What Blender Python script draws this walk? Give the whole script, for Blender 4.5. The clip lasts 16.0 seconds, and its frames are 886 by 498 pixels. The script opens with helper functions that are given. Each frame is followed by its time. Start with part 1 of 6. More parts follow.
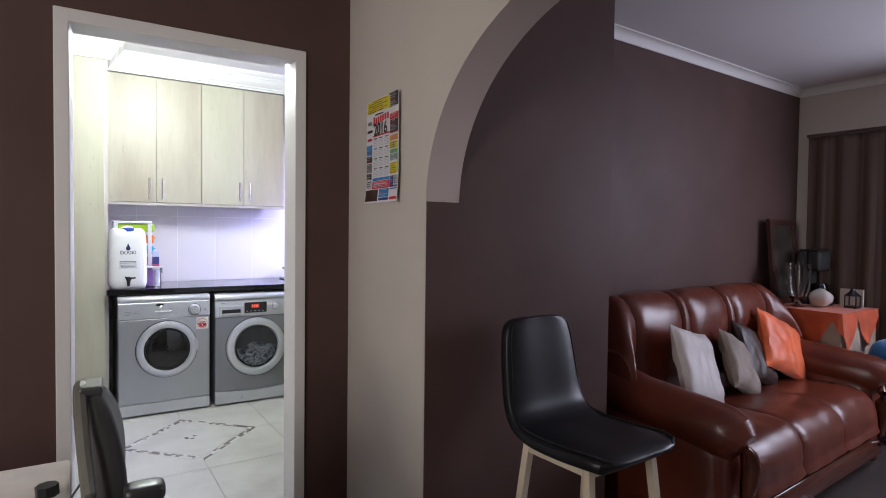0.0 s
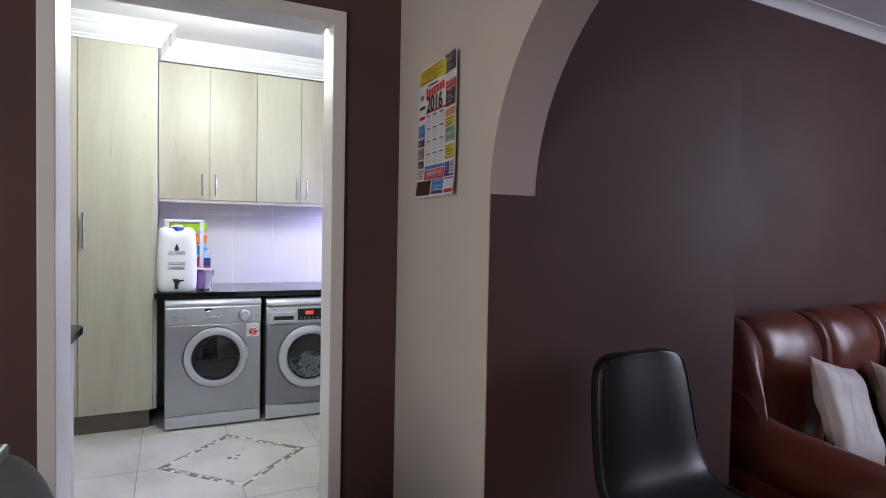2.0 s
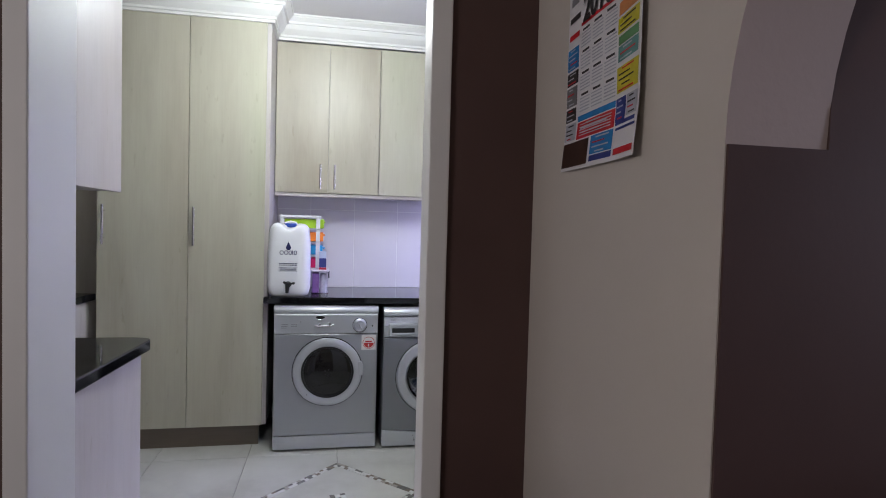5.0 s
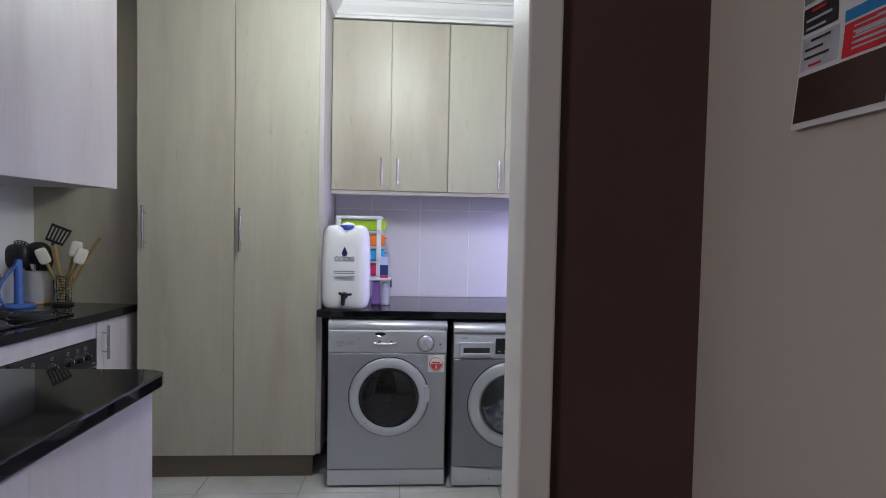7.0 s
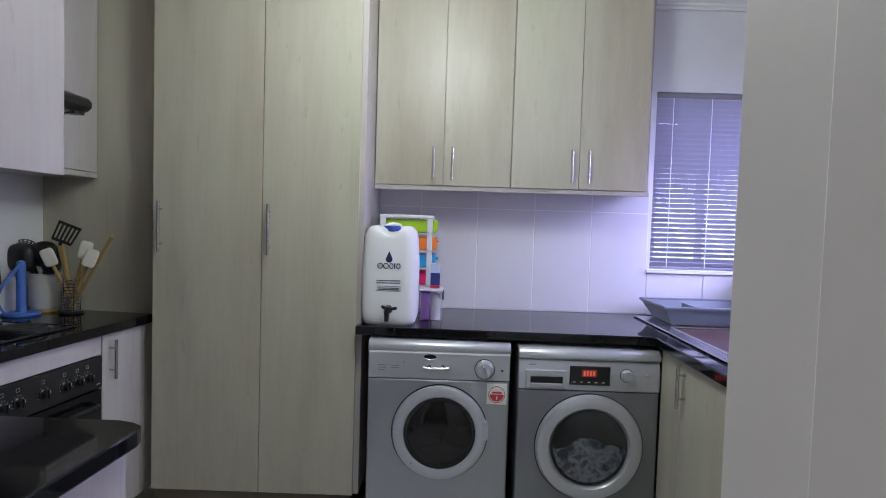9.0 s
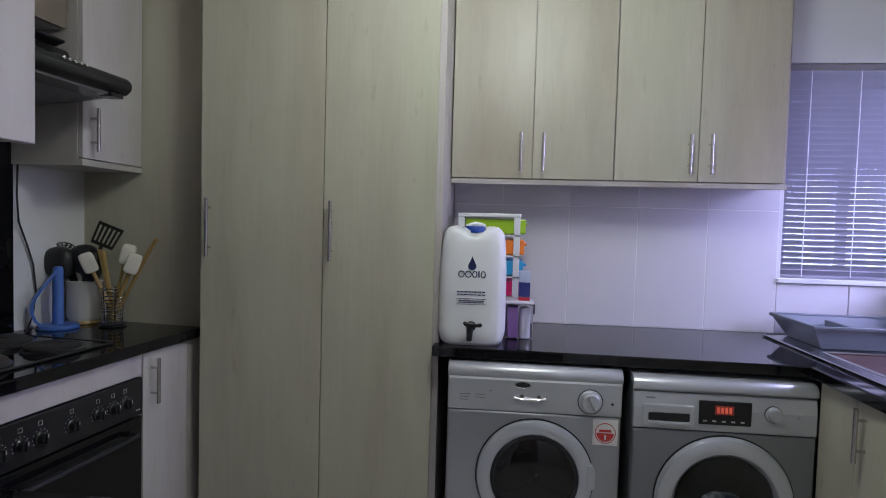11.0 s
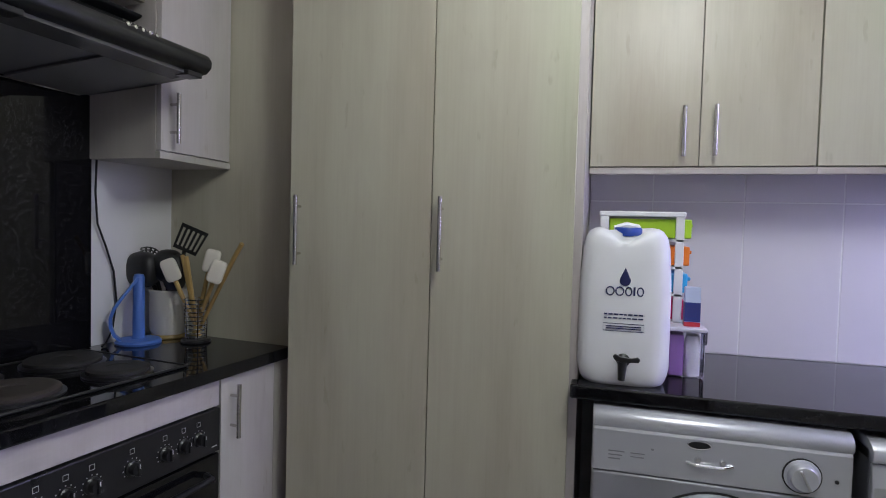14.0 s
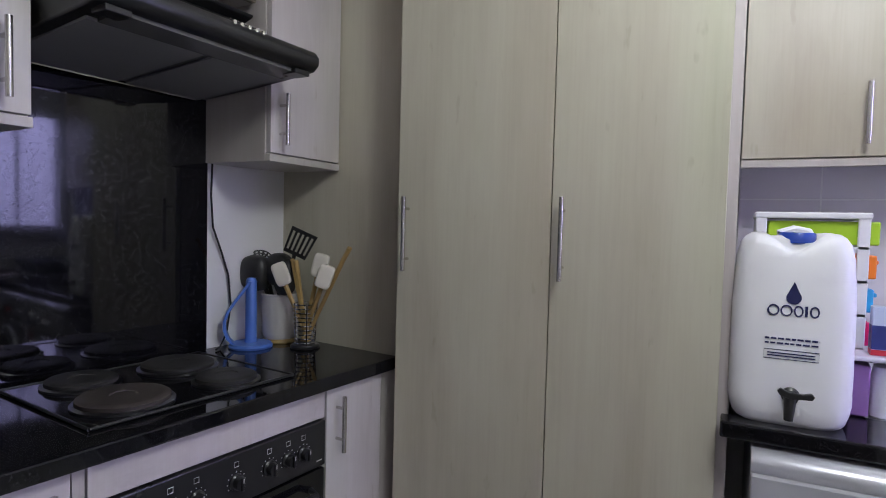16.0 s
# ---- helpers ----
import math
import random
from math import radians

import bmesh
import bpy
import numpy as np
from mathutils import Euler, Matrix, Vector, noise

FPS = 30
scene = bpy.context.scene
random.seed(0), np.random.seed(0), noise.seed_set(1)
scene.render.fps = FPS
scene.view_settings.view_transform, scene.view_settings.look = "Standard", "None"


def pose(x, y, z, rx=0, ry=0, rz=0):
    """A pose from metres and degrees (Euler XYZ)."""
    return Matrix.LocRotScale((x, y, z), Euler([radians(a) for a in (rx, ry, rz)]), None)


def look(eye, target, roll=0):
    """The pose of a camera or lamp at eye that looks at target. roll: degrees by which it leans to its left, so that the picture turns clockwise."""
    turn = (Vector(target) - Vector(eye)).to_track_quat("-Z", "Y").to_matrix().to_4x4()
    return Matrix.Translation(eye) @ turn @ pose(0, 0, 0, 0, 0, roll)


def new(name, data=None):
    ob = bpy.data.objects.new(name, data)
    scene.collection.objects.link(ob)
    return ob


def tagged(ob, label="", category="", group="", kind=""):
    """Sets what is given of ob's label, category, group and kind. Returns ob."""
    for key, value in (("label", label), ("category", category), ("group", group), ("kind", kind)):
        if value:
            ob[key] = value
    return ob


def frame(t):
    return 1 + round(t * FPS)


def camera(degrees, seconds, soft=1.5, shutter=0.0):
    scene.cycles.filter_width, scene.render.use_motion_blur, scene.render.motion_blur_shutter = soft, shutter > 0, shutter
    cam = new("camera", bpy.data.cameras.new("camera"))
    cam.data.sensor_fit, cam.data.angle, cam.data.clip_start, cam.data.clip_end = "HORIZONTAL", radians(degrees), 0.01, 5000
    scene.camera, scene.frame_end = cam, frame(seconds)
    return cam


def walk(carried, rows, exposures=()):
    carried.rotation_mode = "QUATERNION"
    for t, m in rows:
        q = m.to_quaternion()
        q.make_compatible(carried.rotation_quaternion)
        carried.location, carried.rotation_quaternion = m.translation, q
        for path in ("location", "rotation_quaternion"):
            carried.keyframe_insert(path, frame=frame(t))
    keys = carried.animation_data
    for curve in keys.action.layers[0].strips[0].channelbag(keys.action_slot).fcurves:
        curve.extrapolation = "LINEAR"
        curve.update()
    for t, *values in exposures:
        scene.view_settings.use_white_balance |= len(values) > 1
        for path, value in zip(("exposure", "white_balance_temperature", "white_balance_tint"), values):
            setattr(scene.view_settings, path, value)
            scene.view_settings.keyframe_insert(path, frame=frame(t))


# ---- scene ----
cam = camera(75.0, 16.0, 1.0)
PATH = [
    (0, (-0.248, -0.02, 1.331), (0.835, 1.66, 1.271), 0.7),
    (0.5, (-0.168, 0.061, 1.319), (0.854, 1.78, 1.264), 0.9),
    (1, (-0.078, 0.183, 1.341), (0.883, 1.936, 1.281), 0.9),
    (1.5, (-0.028, 0.28, 1.343), (0.882, 2.06, 1.279), 1.0),
    (2, (0.038, 0.4, 1.337), (0.897, 2.205, 1.275), 1.1),
    (2.5, (0.12, 0.522, 1.334), (0.906, 2.36, 1.27), 1.1),
    (3, (0.166, 0.618, 1.322), (0.873, 2.488, 1.257), 1.0),
    (3.5, (0.216, 0.723, 1.325), (0.84, 2.622, 1.261), 1.2),
    (4, (0.256, 0.838, 1.326), (0.801, 2.761, 1.263), 1.4),
    (6.5, (0.391, 1.474, 1.334), (0.569, 3.464, 1.249), 1.3),
    (7, (0.383, 1.602, 1.34), (0.522, 3.596, 1.258), 1.2),
    (7.5, (0.376, 1.718, 1.348), (0.483, 3.713, 1.259), 1.4),
    (8, (0.388, 1.835, 1.341), (0.449, 3.833, 1.256), 1.4),
    (8.5, (0.373, 1.973, 1.353), (0.393, 3.971, 1.261), 1.6),
    (11, (0.185, 2.509, 1.338), (-0.012, 4.497, 1.248), 1.6),
    (11.5, (0.153, 2.608, 1.343), (-0.09, 4.592, 1.252), 1.5),
    (12, (0.123, 2.704, 1.333), (-0.176, 4.679, 1.249), 1.5),
    (12.5, (0.099, 2.769, 1.326), (-0.255, 4.735, 1.244), 1.4),
    (13, (0.074, 2.821, 1.315), (-0.343, 4.776, 1.239), 1.4),
    (13.5, (0.05, 2.886, 1.31), (-0.424, 4.827, 1.24), 1.5),
    (14, (0.036, 2.942, 1.318), (-0.508, 4.865, 1.242), 1.5),
    (14.5, (0.012, 2.992, 1.323), (-0.606, 4.893, 1.246), 1.4),
    (15, (-0.012, 3.039, 1.318), (-0.703, 4.914, 1.25), 1.4),
    (15.5, (-0.02, 3.072, 1.328), (-0.816, 4.905, 1.246), 1.4),
    (16, (-0.033, 3.095, 1.332), (-0.933, 4.878, 1.242), 1.4),
]
walk(cam, [(t, look(eye, target, roll)) for t, eye, target, roll in PATH],
     [(0, 1.14, 6050, 10), (3.5, 0.70, 5970, 12), (7, 0.31, 5920, 14), (8.5, 0.26, 5920, 12), (11, -0.15, 6030, 11), (14, 0.17, 6040, 14), (16, 0.35, 5990, 18)])

# ---- light ----
BACKY = 5.15
world = bpy.data.worlds.new("world")
scene.world = world
world.use_nodes = True
wn = world.node_tree.nodes
sky = wn.new("ShaderNodeTexSky")
sky.sky_type, sky.sun_disc, sky.sun_elevation, sky.sun_rotation = "NISHITA", False, radians(48), radians(202)
wn["Background"].inputs[1].default_value = 0.15
world.node_tree.links.new(sky.outputs[0], wn["Background"].inputs[0])


def area(name, m, w, h, watts, colour):
    lamp = bpy.data.lights.new(name, "AREA")
    lamp.shape, lamp.size, lamp.size_y, lamp.energy, lamp.color = "RECTANGLE", w, h, watts, colour
    ob = new(name, lamp)
    ob.matrix_basis = m
    return ob


SUN = bpy.data.lights.new("sun", "SUN")
SUN.energy, SUN.angle, SUN.color = 2.0, radians(0.6), (1, 0.95, 0.88)
new("sun", SUN).matrix_basis = look((0, 0, 6), (0.8, 2.0, 3.6))
# daylight outside the blind, at the kitchen's side window, at the living room window; the kitchen's ceiling lamp
area("kitchen_window_daylight", look((1.69, BACKY + 0.14, 1.6), (1.69, 3.6, 1.6)), 0.5, 0.85, 9, (0.66, 0.68, 1.0))
area("kitchen_side_window_daylight", look((2.005, 4.66, 1.66), (0.0, 4.66, 1.66)), 0.78, 0.84, 36, (0.60, 0.58, 1.0))
area("living_window_daylight", look((4.62, 0.30, 1.45), (2.4, 0.75, 0.6)), 1.3, 1.6, 31, (0.88, 0.85, 1.0))
# added fill from the west side, with no known window, to brighten the cream wall
area("dining_window_daylight", look((-2.5, 0.2, 1.6), (0.8, 1.6, 1.8)), 1.0, 1.2, 24.5, (1.0, 0.90, 0.82))
LAMP = bpy.data.lights.new("kitchen_ceiling_lamp_glow", "POINT")
LAMP.energy, LAMP.shadow_soft_size, LAMP.color = 30, 0.20, (0.96, 1.0, 0.90)
new("kitchen_ceiling_lamp_glow", LAMP).location = (0.30, 3.72, 2.36)


# ---- materials ----
def nodes_of(name):
    m = bpy.data.materials.new(name)
    m.use_nodes = True
    return m, m.node_tree, m.node_tree.nodes["Principled BSDF"]


def coords(nt, scale=(1, 1, 1), rot=(0, 0, 0), space="Object"):
    tc, mp = nt.nodes.new("ShaderNodeTexCoord"), nt.nodes.new("ShaderNodeMapping")
    nt.links.new(tc.outputs[space], mp.inputs[0])
    mp.inputs["Scale"].default_value, mp.inputs["Rotation"].default_value = scale, rot
    return mp.outputs[0]


def noise_tex(nt, vec, scale, detail=4, rough=0.55):
    n = nt.nodes.new("ShaderNodeTexNoise")
    n.inputs["Scale"].default_value, n.inputs["Detail"].default_value, n.inputs["Roughness"].default_value = scale, detail, rough
    nt.links.new(vec, n.inputs["Vector"])
    return n.outputs[0]


def ramp(nt, fac, stops):
    r = nt.nodes.new("ShaderNodeValToRGB")
    e = r.color_ramp.elements
    while len(e) < len(stops):
        e.new(0.5)
    for el, (p, c) in zip(e, stops):
        el.position, el.color = p, (*c, 1)
    nt.links.new(fac, r.inputs[0])
    return r.outputs[0]


def mixc(nt, fac, a, b, mode="MIX"):
    m = nt.nodes.new("ShaderNodeMix")
    m.data_type, m.blend_type = "RGBA", mode
    for sock, v in ((m.inputs[0], fac), (m.inputs[6], a), (m.inputs[7], b)):
        if hasattr(v, "links"):
            nt.links.new(v, sock)
        elif isinstance(v, tuple):
            sock.default_value = (*v, 1)
        else:
            sock.default_value = v
    return m.outputs[2]


def bump(nt, bsdf, height, strength=0.2, dist=0.01):
    b = nt.nodes.new("ShaderNodeBump")
    b.inputs["Strength"].default_value, b.inputs["Distance"].default_value = strength, dist
    nt.links.new(height, b.inputs["Height"])
    nt.links.new(b.outputs[0], bsdf.inputs["Normal"])


def shade(c, k):
    return tuple(min(1.0, v * k) for v in c)


def mixed(a, b, k):
    return tuple(p + (q - p) * k for p, q in zip(a, b))


def paint(name, c, rough=0.6, vary=0.08, bump_scale=180, bump_s=0.12, metal=0.0, coat=0.0, big=1.3):
    """Paint or plastic: broad uneven patches, fine relief."""
    m, nt, b = nodes_of(name)
    v = coords(nt)
    col = ramp(nt, noise_tex(nt, v, big, 3), [(0.3, shade(c, 1 - vary)), (0.7, shade(c, 1 + vary))])
    nt.links.new(col, b.inputs["Base Color"])
    b.inputs["Metallic"].default_value, b.inputs["Coat Weight"].default_value = metal, coat
    r = nt.nodes.new("ShaderNodeMapRange")
    nt.links.new(noise_tex(nt, v, 6, 4), r.inputs[0])
    r.inputs[3].default_value, r.inputs[4].default_value = max(0.02, rough - 0.07), min(1, rough + 0.07)
    nt.links.new(r.outputs[0], b.inputs["Roughness"])
    if bump_s:
        bump(nt, b, noise_tex(nt, v, bump_scale, 3), bump_s, 0.002)
    return m


def laminate(name, dark, light, axis="z"):
    """Pale printed woodgrain on board, grain along one axis."""
    m, nt, b = nodes_of(name)
    s = {"z": (1, 1, 0.16), "y": (1, 0.16, 1), "x": (0.16, 1, 1)}[axis]
    fine = {"z": (1, 1, 0.02), "y": (1, 0.02, 1), "x": (0.02, 1, 1)}[axis]
    info = nt.nodes.new("ShaderNodeObjectInfo")
    v0 = coords(nt, s)
    add = nt.nodes.new("ShaderNodeVectorMath")
    add.operation = "ADD"
    comb = nt.nodes.new("ShaderNodeCombineXYZ")
    mul = nt.nodes.new("ShaderNodeMath")
    mul.operation = "MULTIPLY"
    mul.inputs[1].default_value = 7.0
    nt.links.new(info.outputs["Random"], mul.inputs[0])
    for k in range(3):
        nt.links.new(mul.outputs[0], comb.inputs[k])
    nt.links.new(v0, add.inputs[0])
    nt.links.new(comb.outputs[0], add.inputs[1])
    v = add.outputs[0]
    # broad bands, wandering figure, fine pores and a few dark flecks
    warp = mixc(nt, 0.05, v, nt.nodes.new("ShaderNodeTexNoise").outputs["Color"], "ADD")
    g1 = noise_tex(nt, warp, 4.0, 5, 0.6)
    g2 = noise_tex(nt, coords(nt, fine), 130, 3, 0.6)
    fleck = noise_tex(nt, coords(nt, tuple(max(k, 0.3) for k in s)), 34, 2, 0.5)
    c1 = ramp(nt, g1, [(0.30, dark), (0.46, mixed(dark, light, 0.7)), (0.55, light), (0.62, mixed(dark, light, 0.75)), (0.74, shade(light, 1.05))])
    c2 = ramp(nt, g2, [(0.34, (0.955, 0.945, 0.935)), (0.6, (1, 1, 1))])
    c3 = ramp(nt, fleck, [(0.24, (0.80, 0.77, 0.72)), (0.31, (1, 1, 1))])
    blot = ramp(nt, noise_tex(nt, v, 1.5, 4, 0.6), [(0.34, (0.88, 0.83, 0.79)), (0.47, (0.98, 0.965, 0.94)), (0.56, (1.02, 1.02, 1.0)), (0.68, (0.95, 0.99, 0.90))])
    col = mixc(nt, 0.9, mixc(nt, 0.5, mixc(nt, 0.7, c1, c2, "MULTIPLY"), c3, "MULTIPLY"), blot, "MULTIPLY")
    nt.links.new(col, b.inputs["Base Color"])
    b.inputs["Roughness"].default_value = 0.38
    bump(nt, b, g2, 0.1, 0.001)
    return m


def granite(name):
    m, nt, b = nodes_of(name)
    v = coords(nt)
    n = noise_tex(nt, v, 260, 2, 0.7)
    n2 = noise_tex(nt, v, 60, 4, 0.7)
    c1 = ramp(nt, n, [(0.54, (0.007, 0.007, 0.009)), (0.66, (0.022, 0.022, 0.024)), (0.85, (0.075, 0.075, 0.078))])
    c2 = ramp(nt, n2, [(0.4, (0.35, 0.35, 0.36)), (0.7, (1.3, 1.3, 1.3))])
    nt.links.new(mixc(nt, 1.0, c1, c2, "MULTIPLY"), b.inputs["Base Color"])
    b.inputs["Roughness"].default_value = 0.045
    b.inputs["Specular IOR Level"].default_value = 0.45
    return m


def leather(name, c, rough, worn, relief=0.35):
    m, nt, b = nodes_of(name)
    v = coords(nt)
    vo = nt.nodes.new("ShaderNodeTexVoronoi")
    vo.inputs["Scale"].default_value = 260
    nt.links.new(v, vo.inputs["Vector"])
    crease = noise_tex(nt, coords(nt, (3.0, 1.0, 3.0)), 7, 5, 0.65)
    col = ramp(nt, noise_tex(nt, v, 5, 5), [(0.3, shade(c, 0.7)), (0.6, c), (0.8, worn)])
    nt.links.new(col, b.inputs["Base Color"])
    b.inputs["Roughness"].default_value = rough
    h = nt.nodes.new("ShaderNodeMath")
    h.operation = "MULTIPLY_ADD"
    nt.links.new(vo.outputs["Distance"], h.inputs[0])
    h.inputs[1].default_value = 0.12
    nt.links.new(crease, h.inputs[2])
    bump(nt, b, h.outputs[0], relief, 0.012)
    return m


def cloth(name, c, weave=500, rough=0.9, vary=0.12):
    m, nt, b = nodes_of(name)
    v = coords(nt)
    col = ramp(nt, noise_tex(nt, v, 8, 4), [(0.3, shade(c, 1 - vary)), (0.7, shade(c, 1 + vary))])
    nt.links.new(col, b.inputs["Base Color"])
    b.inputs["Roughness"].default_value, b.inputs["Sheen Weight"].default_value = rough, 0.25
    bump(nt, b, noise_tex(nt, v, weave, 2), 0.3, 0.002)
    return m


def metal(name, c, rough, stretch=(1, 1, 1), vary=0.1):
    m, nt, b = nodes_of(name)
    v = coords(nt, stretch)
    n = noise_tex(nt, v, 120, 3)
    nt.links.new(ramp(nt, n, [(0.3, shade(c, 1 - vary)), (0.7, c)]), b.inputs["Base Color"])
    b.inputs["Metallic"].default_value, b.inputs["Roughness"].default_value = 1.0, rough
    bump(nt, b, n, 0.05, 0.001)
    return m


def glass(name, c=(1, 1, 1), rough=0.0, ior=1.45):
    m, nt, b = nodes_of(name)
    b.inputs["Base Color"].default_value = (*c, 1)
    b.inputs["Transmission Weight"].default_value, b.inputs["Roughness"].default_value, b.inputs["IOR"].default_value = 1, rough, ior
    return m


def glow(name, c, strength):
    m, nt, b = nodes_of(name)
    b.inputs["Base Color"].default_value = (*c, 1)
    b.inputs["Emission Color"].default_value, b.inputs["Emission Strength"].default_value = (*c, 1), strength
    return m


def floor_tile(name):
    m, nt, b = nodes_of(name)
    info = nt.nodes.new("ShaderNodeObjectInfo")
    v = coords(nt)
    n = noise_tex(nt, v, 2.2, 6, 0.6)
    c = ramp(nt, n, [(0.3, (0.44, 0.43, 0.40)), (0.5, (0.56, 0.55, 0.52)), (0.72, (0.64, 0.63, 0.60))])
    k = ramp(nt, info.outputs["Random"], [(0, (0.93, 0.93, 0.92)), (1, (1, 1, 1))])
    nt.links.new(mixc(nt, 1.0, c, k, "MULTIPLY"), b.inputs["Base Color"])
    b.inputs["Roughness"].default_value = 0.28
    bump(nt, b, noise_tex(nt, v, 30, 3), 0.04, 0.002)
    return m


BROWN = paint("brown_wall_paint", (0.099, 0.059, 0.052), 0.55, 0.12, 70, 0.14, big=2.2)
BROWN.node_tree.nodes["Principled BSDF"].inputs["Specular IOR Level"].default_value = 0.22
CREAM = paint("cream_wall_paint", (0.56, 0.51, 0.45), 0.55, 0.05, 90, 0.2)
SOFFIT = paint("pinkish_beige_paint", (0.52, 0.43, 0.39), 0.6, 0.05, 70, 0.3)
FRAMEW = paint("white_gloss_enamel", (0.74, 0.73, 0.71), 0.48, 0.04, 40, 0.12)
CEIL = paint("ceiling_white_paint", (0.72, 0.70, 0.71), 0.85, 0.03, 60, 0.15)
CORNICE = paint("cornice_white_plaster", (0.78, 0.77, 0.75), 0.6, 0.03, 60, 0.05)
KWALL = paint("kitchen_white_paint", (0.72, 0.71, 0.72), 0.5, 0.03, 60, 0.1)
WOOD = laminate("pale_birch_laminate", (0.41, 0.376, 0.305), (0.50, 0.482, 0.397))
# birch laminate again, with the window's pinkish light mixed into its colour
WOODP = laminate("daylit_pinkish_laminate", (0.43, 0.395, 0.40), (0.54, 0.505, 0.51))
# the cupboards' laminate darkened: shade on sides and undersides is in its colour
CARC = laminate("shaded_carcass_laminate", (0.39, 0.36, 0.345), (0.50, 0.47, 0.455))
PLINTH = laminate("brown_plinth_laminate", (0.13, 0.105, 0.08), (0.20, 0.165, 0.13), "x")
GRANITE = granite("black_granite")
TILEW = paint("white_glazed_tile", (0.74, 0.71, 0.76), 0.12, 0.03, 8, 0.05)
GROUT = paint("white_grout", (0.85, 0.84, 0.85), 0.8, 0.05, 200, 0.2)
GROUTF = paint("grey_floor_grout", (0.25, 0.24, 0.22), 0.85, 0.1, 200, 0.2)
TILEF = floor_tile("cream_porcelain_tile")
MOSA = [paint("mosaic_white", (0.75, 0.74, 0.72), 0.25), paint("mosaic_grey", (0.22, 0.21, 0.20), 0.25), paint("mosaic_brown", (0.28, 0.24, 0.20), 0.25), paint("mosaic_taupe", (0.45, 0.42, 0.38), 0.25)]
STEEL = metal("brushed_steel", (0.62, 0.60, 0.57), 0.25, (1, 1, 0.05))
CHROME = metal("chrome", (0.82, 0.82, 0.84), 0.1)
SILVER = paint("silver_appliance_paint", (0.42, 0.43, 0.46), 0.33, 0.03, 300, 0.0, metal=0.7)
SILVERL = paint("light_silver_plastic", (0.55, 0.56, 0.60), 0.30, 0.03, 300, 0.0, metal=0.45)
SILVERD = paint("dark_silver_paint", (0.27, 0.275, 0.30), 0.36, 0.03, 300, 0.0, metal=0.7)
BLACKP = paint("black_plastic", (0.014, 0.014, 0.015), 0.3, 0.1, 200, 0.06)
BLACKM = paint("black_matt_iron", (0.022, 0.021, 0.02), 0.6, 0.2, 200, 0.25)
DARK = paint("black_shadow_gap", (0.02, 0.02, 0.02), 0.8)
DGLASS = paint("dark_door_glass", (0.010, 0.009, 0.009), 0.05, 0.1, 20, 0.0)
BLACKGL = paint("black_glass", (0.006, 0.006, 0.007), 0.06, 0.1, 20, 0.0)
LEATHER = leather("cognac_leather", (0.14, 0.032, 0.017), 0.28, (0.20, 0.05, 0.027), 0.16)
BLEATHER = leather("black_leatherette", (0.009, 0.009, 0.011), 0.36, (0.014, 0.014, 0.017), 0.06)
BLEATHER.node_tree.nodes["Principled BSDF"].inputs["Specular IOR Level"].default_value = 0.36
DWOOD = laminate("dark_polished_wood", (0.025, 0.010, 0.007), (0.06, 0.022, 0.014), "x")
BEECH = laminate("pale_stool_wood", (0.50, 0.42, 0.31), (0.66, 0.57, 0.44))
LIVFLOOR = paint("dark_floor_tile", (0.06, 0.05, 0.045), 0.3, 0.2, 40, 0.1)


# ---- building helpers ----
def base_of(ob):
    v = Vector((0, 0, 0))
    while ob:
        v += ob.location
        ob = ob.parent
    return v


def part(name, bm, material, parent=None, label="", smooth=False):
    """One mesh object out of a bmesh in world places, under a thing or a part."""
    if parent:
        bmesh.ops.translate(bm, verts=bm.verts, vec=-base_of(parent))
    me = bpy.data.meshes.new(name)
    if smooth:
        for f in bm.faces:
            f.smooth = True
    bm.to_mesh(me)
    bm.free()
    me.materials.append(material)
    ob = new(name, me)
    if parent:
        ob.parent = parent
    if smooth:
        me.set_sharp_from_angle(angle=radians(38))
    if label:
        tagged(ob, label)
    return ob


def thing(name, loc, label, category, group="", kind=""):
    ob = new(name)
    ob.location = loc
    ob.empty_display_size = 0.05
    return tagged(ob, label, category, group, kind)


def structure(name, bm, material, label, category, smooth=False):
    return tagged(part(name, bm, material, None, "", smooth), label, category, "", "structure")


def box(x0, x1, y0, y1, z0, z1, bevel=0.0, seg=2, bm=None):
    bm2 = bmesh.new()
    bmesh.ops.create_cube(bm2, size=1)
    for v in bm2.verts:
        v.co = Vector(((x0 + x1) / 2 + v.co.x * (x1 - x0), (y0 + y1) / 2 + v.co.y * (y1 - y0), (z0 + z1) / 2 + v.co.z * (z1 - z0)))
    if bevel:
        bmesh.ops.bevel(bm2, geom=bm2.edges[:], offset=bevel, segments=seg, affect="EDGES", profile=0.5)
    return join(bm, bm2)


def join(bm, other):
    if bm is None:
        return other
    me = bpy.data.meshes.new("tmp")
    other.to_mesh(me)
    other.free()
    bm.from_mesh(me)
    bpy.data.meshes.remove(me)
    return bm


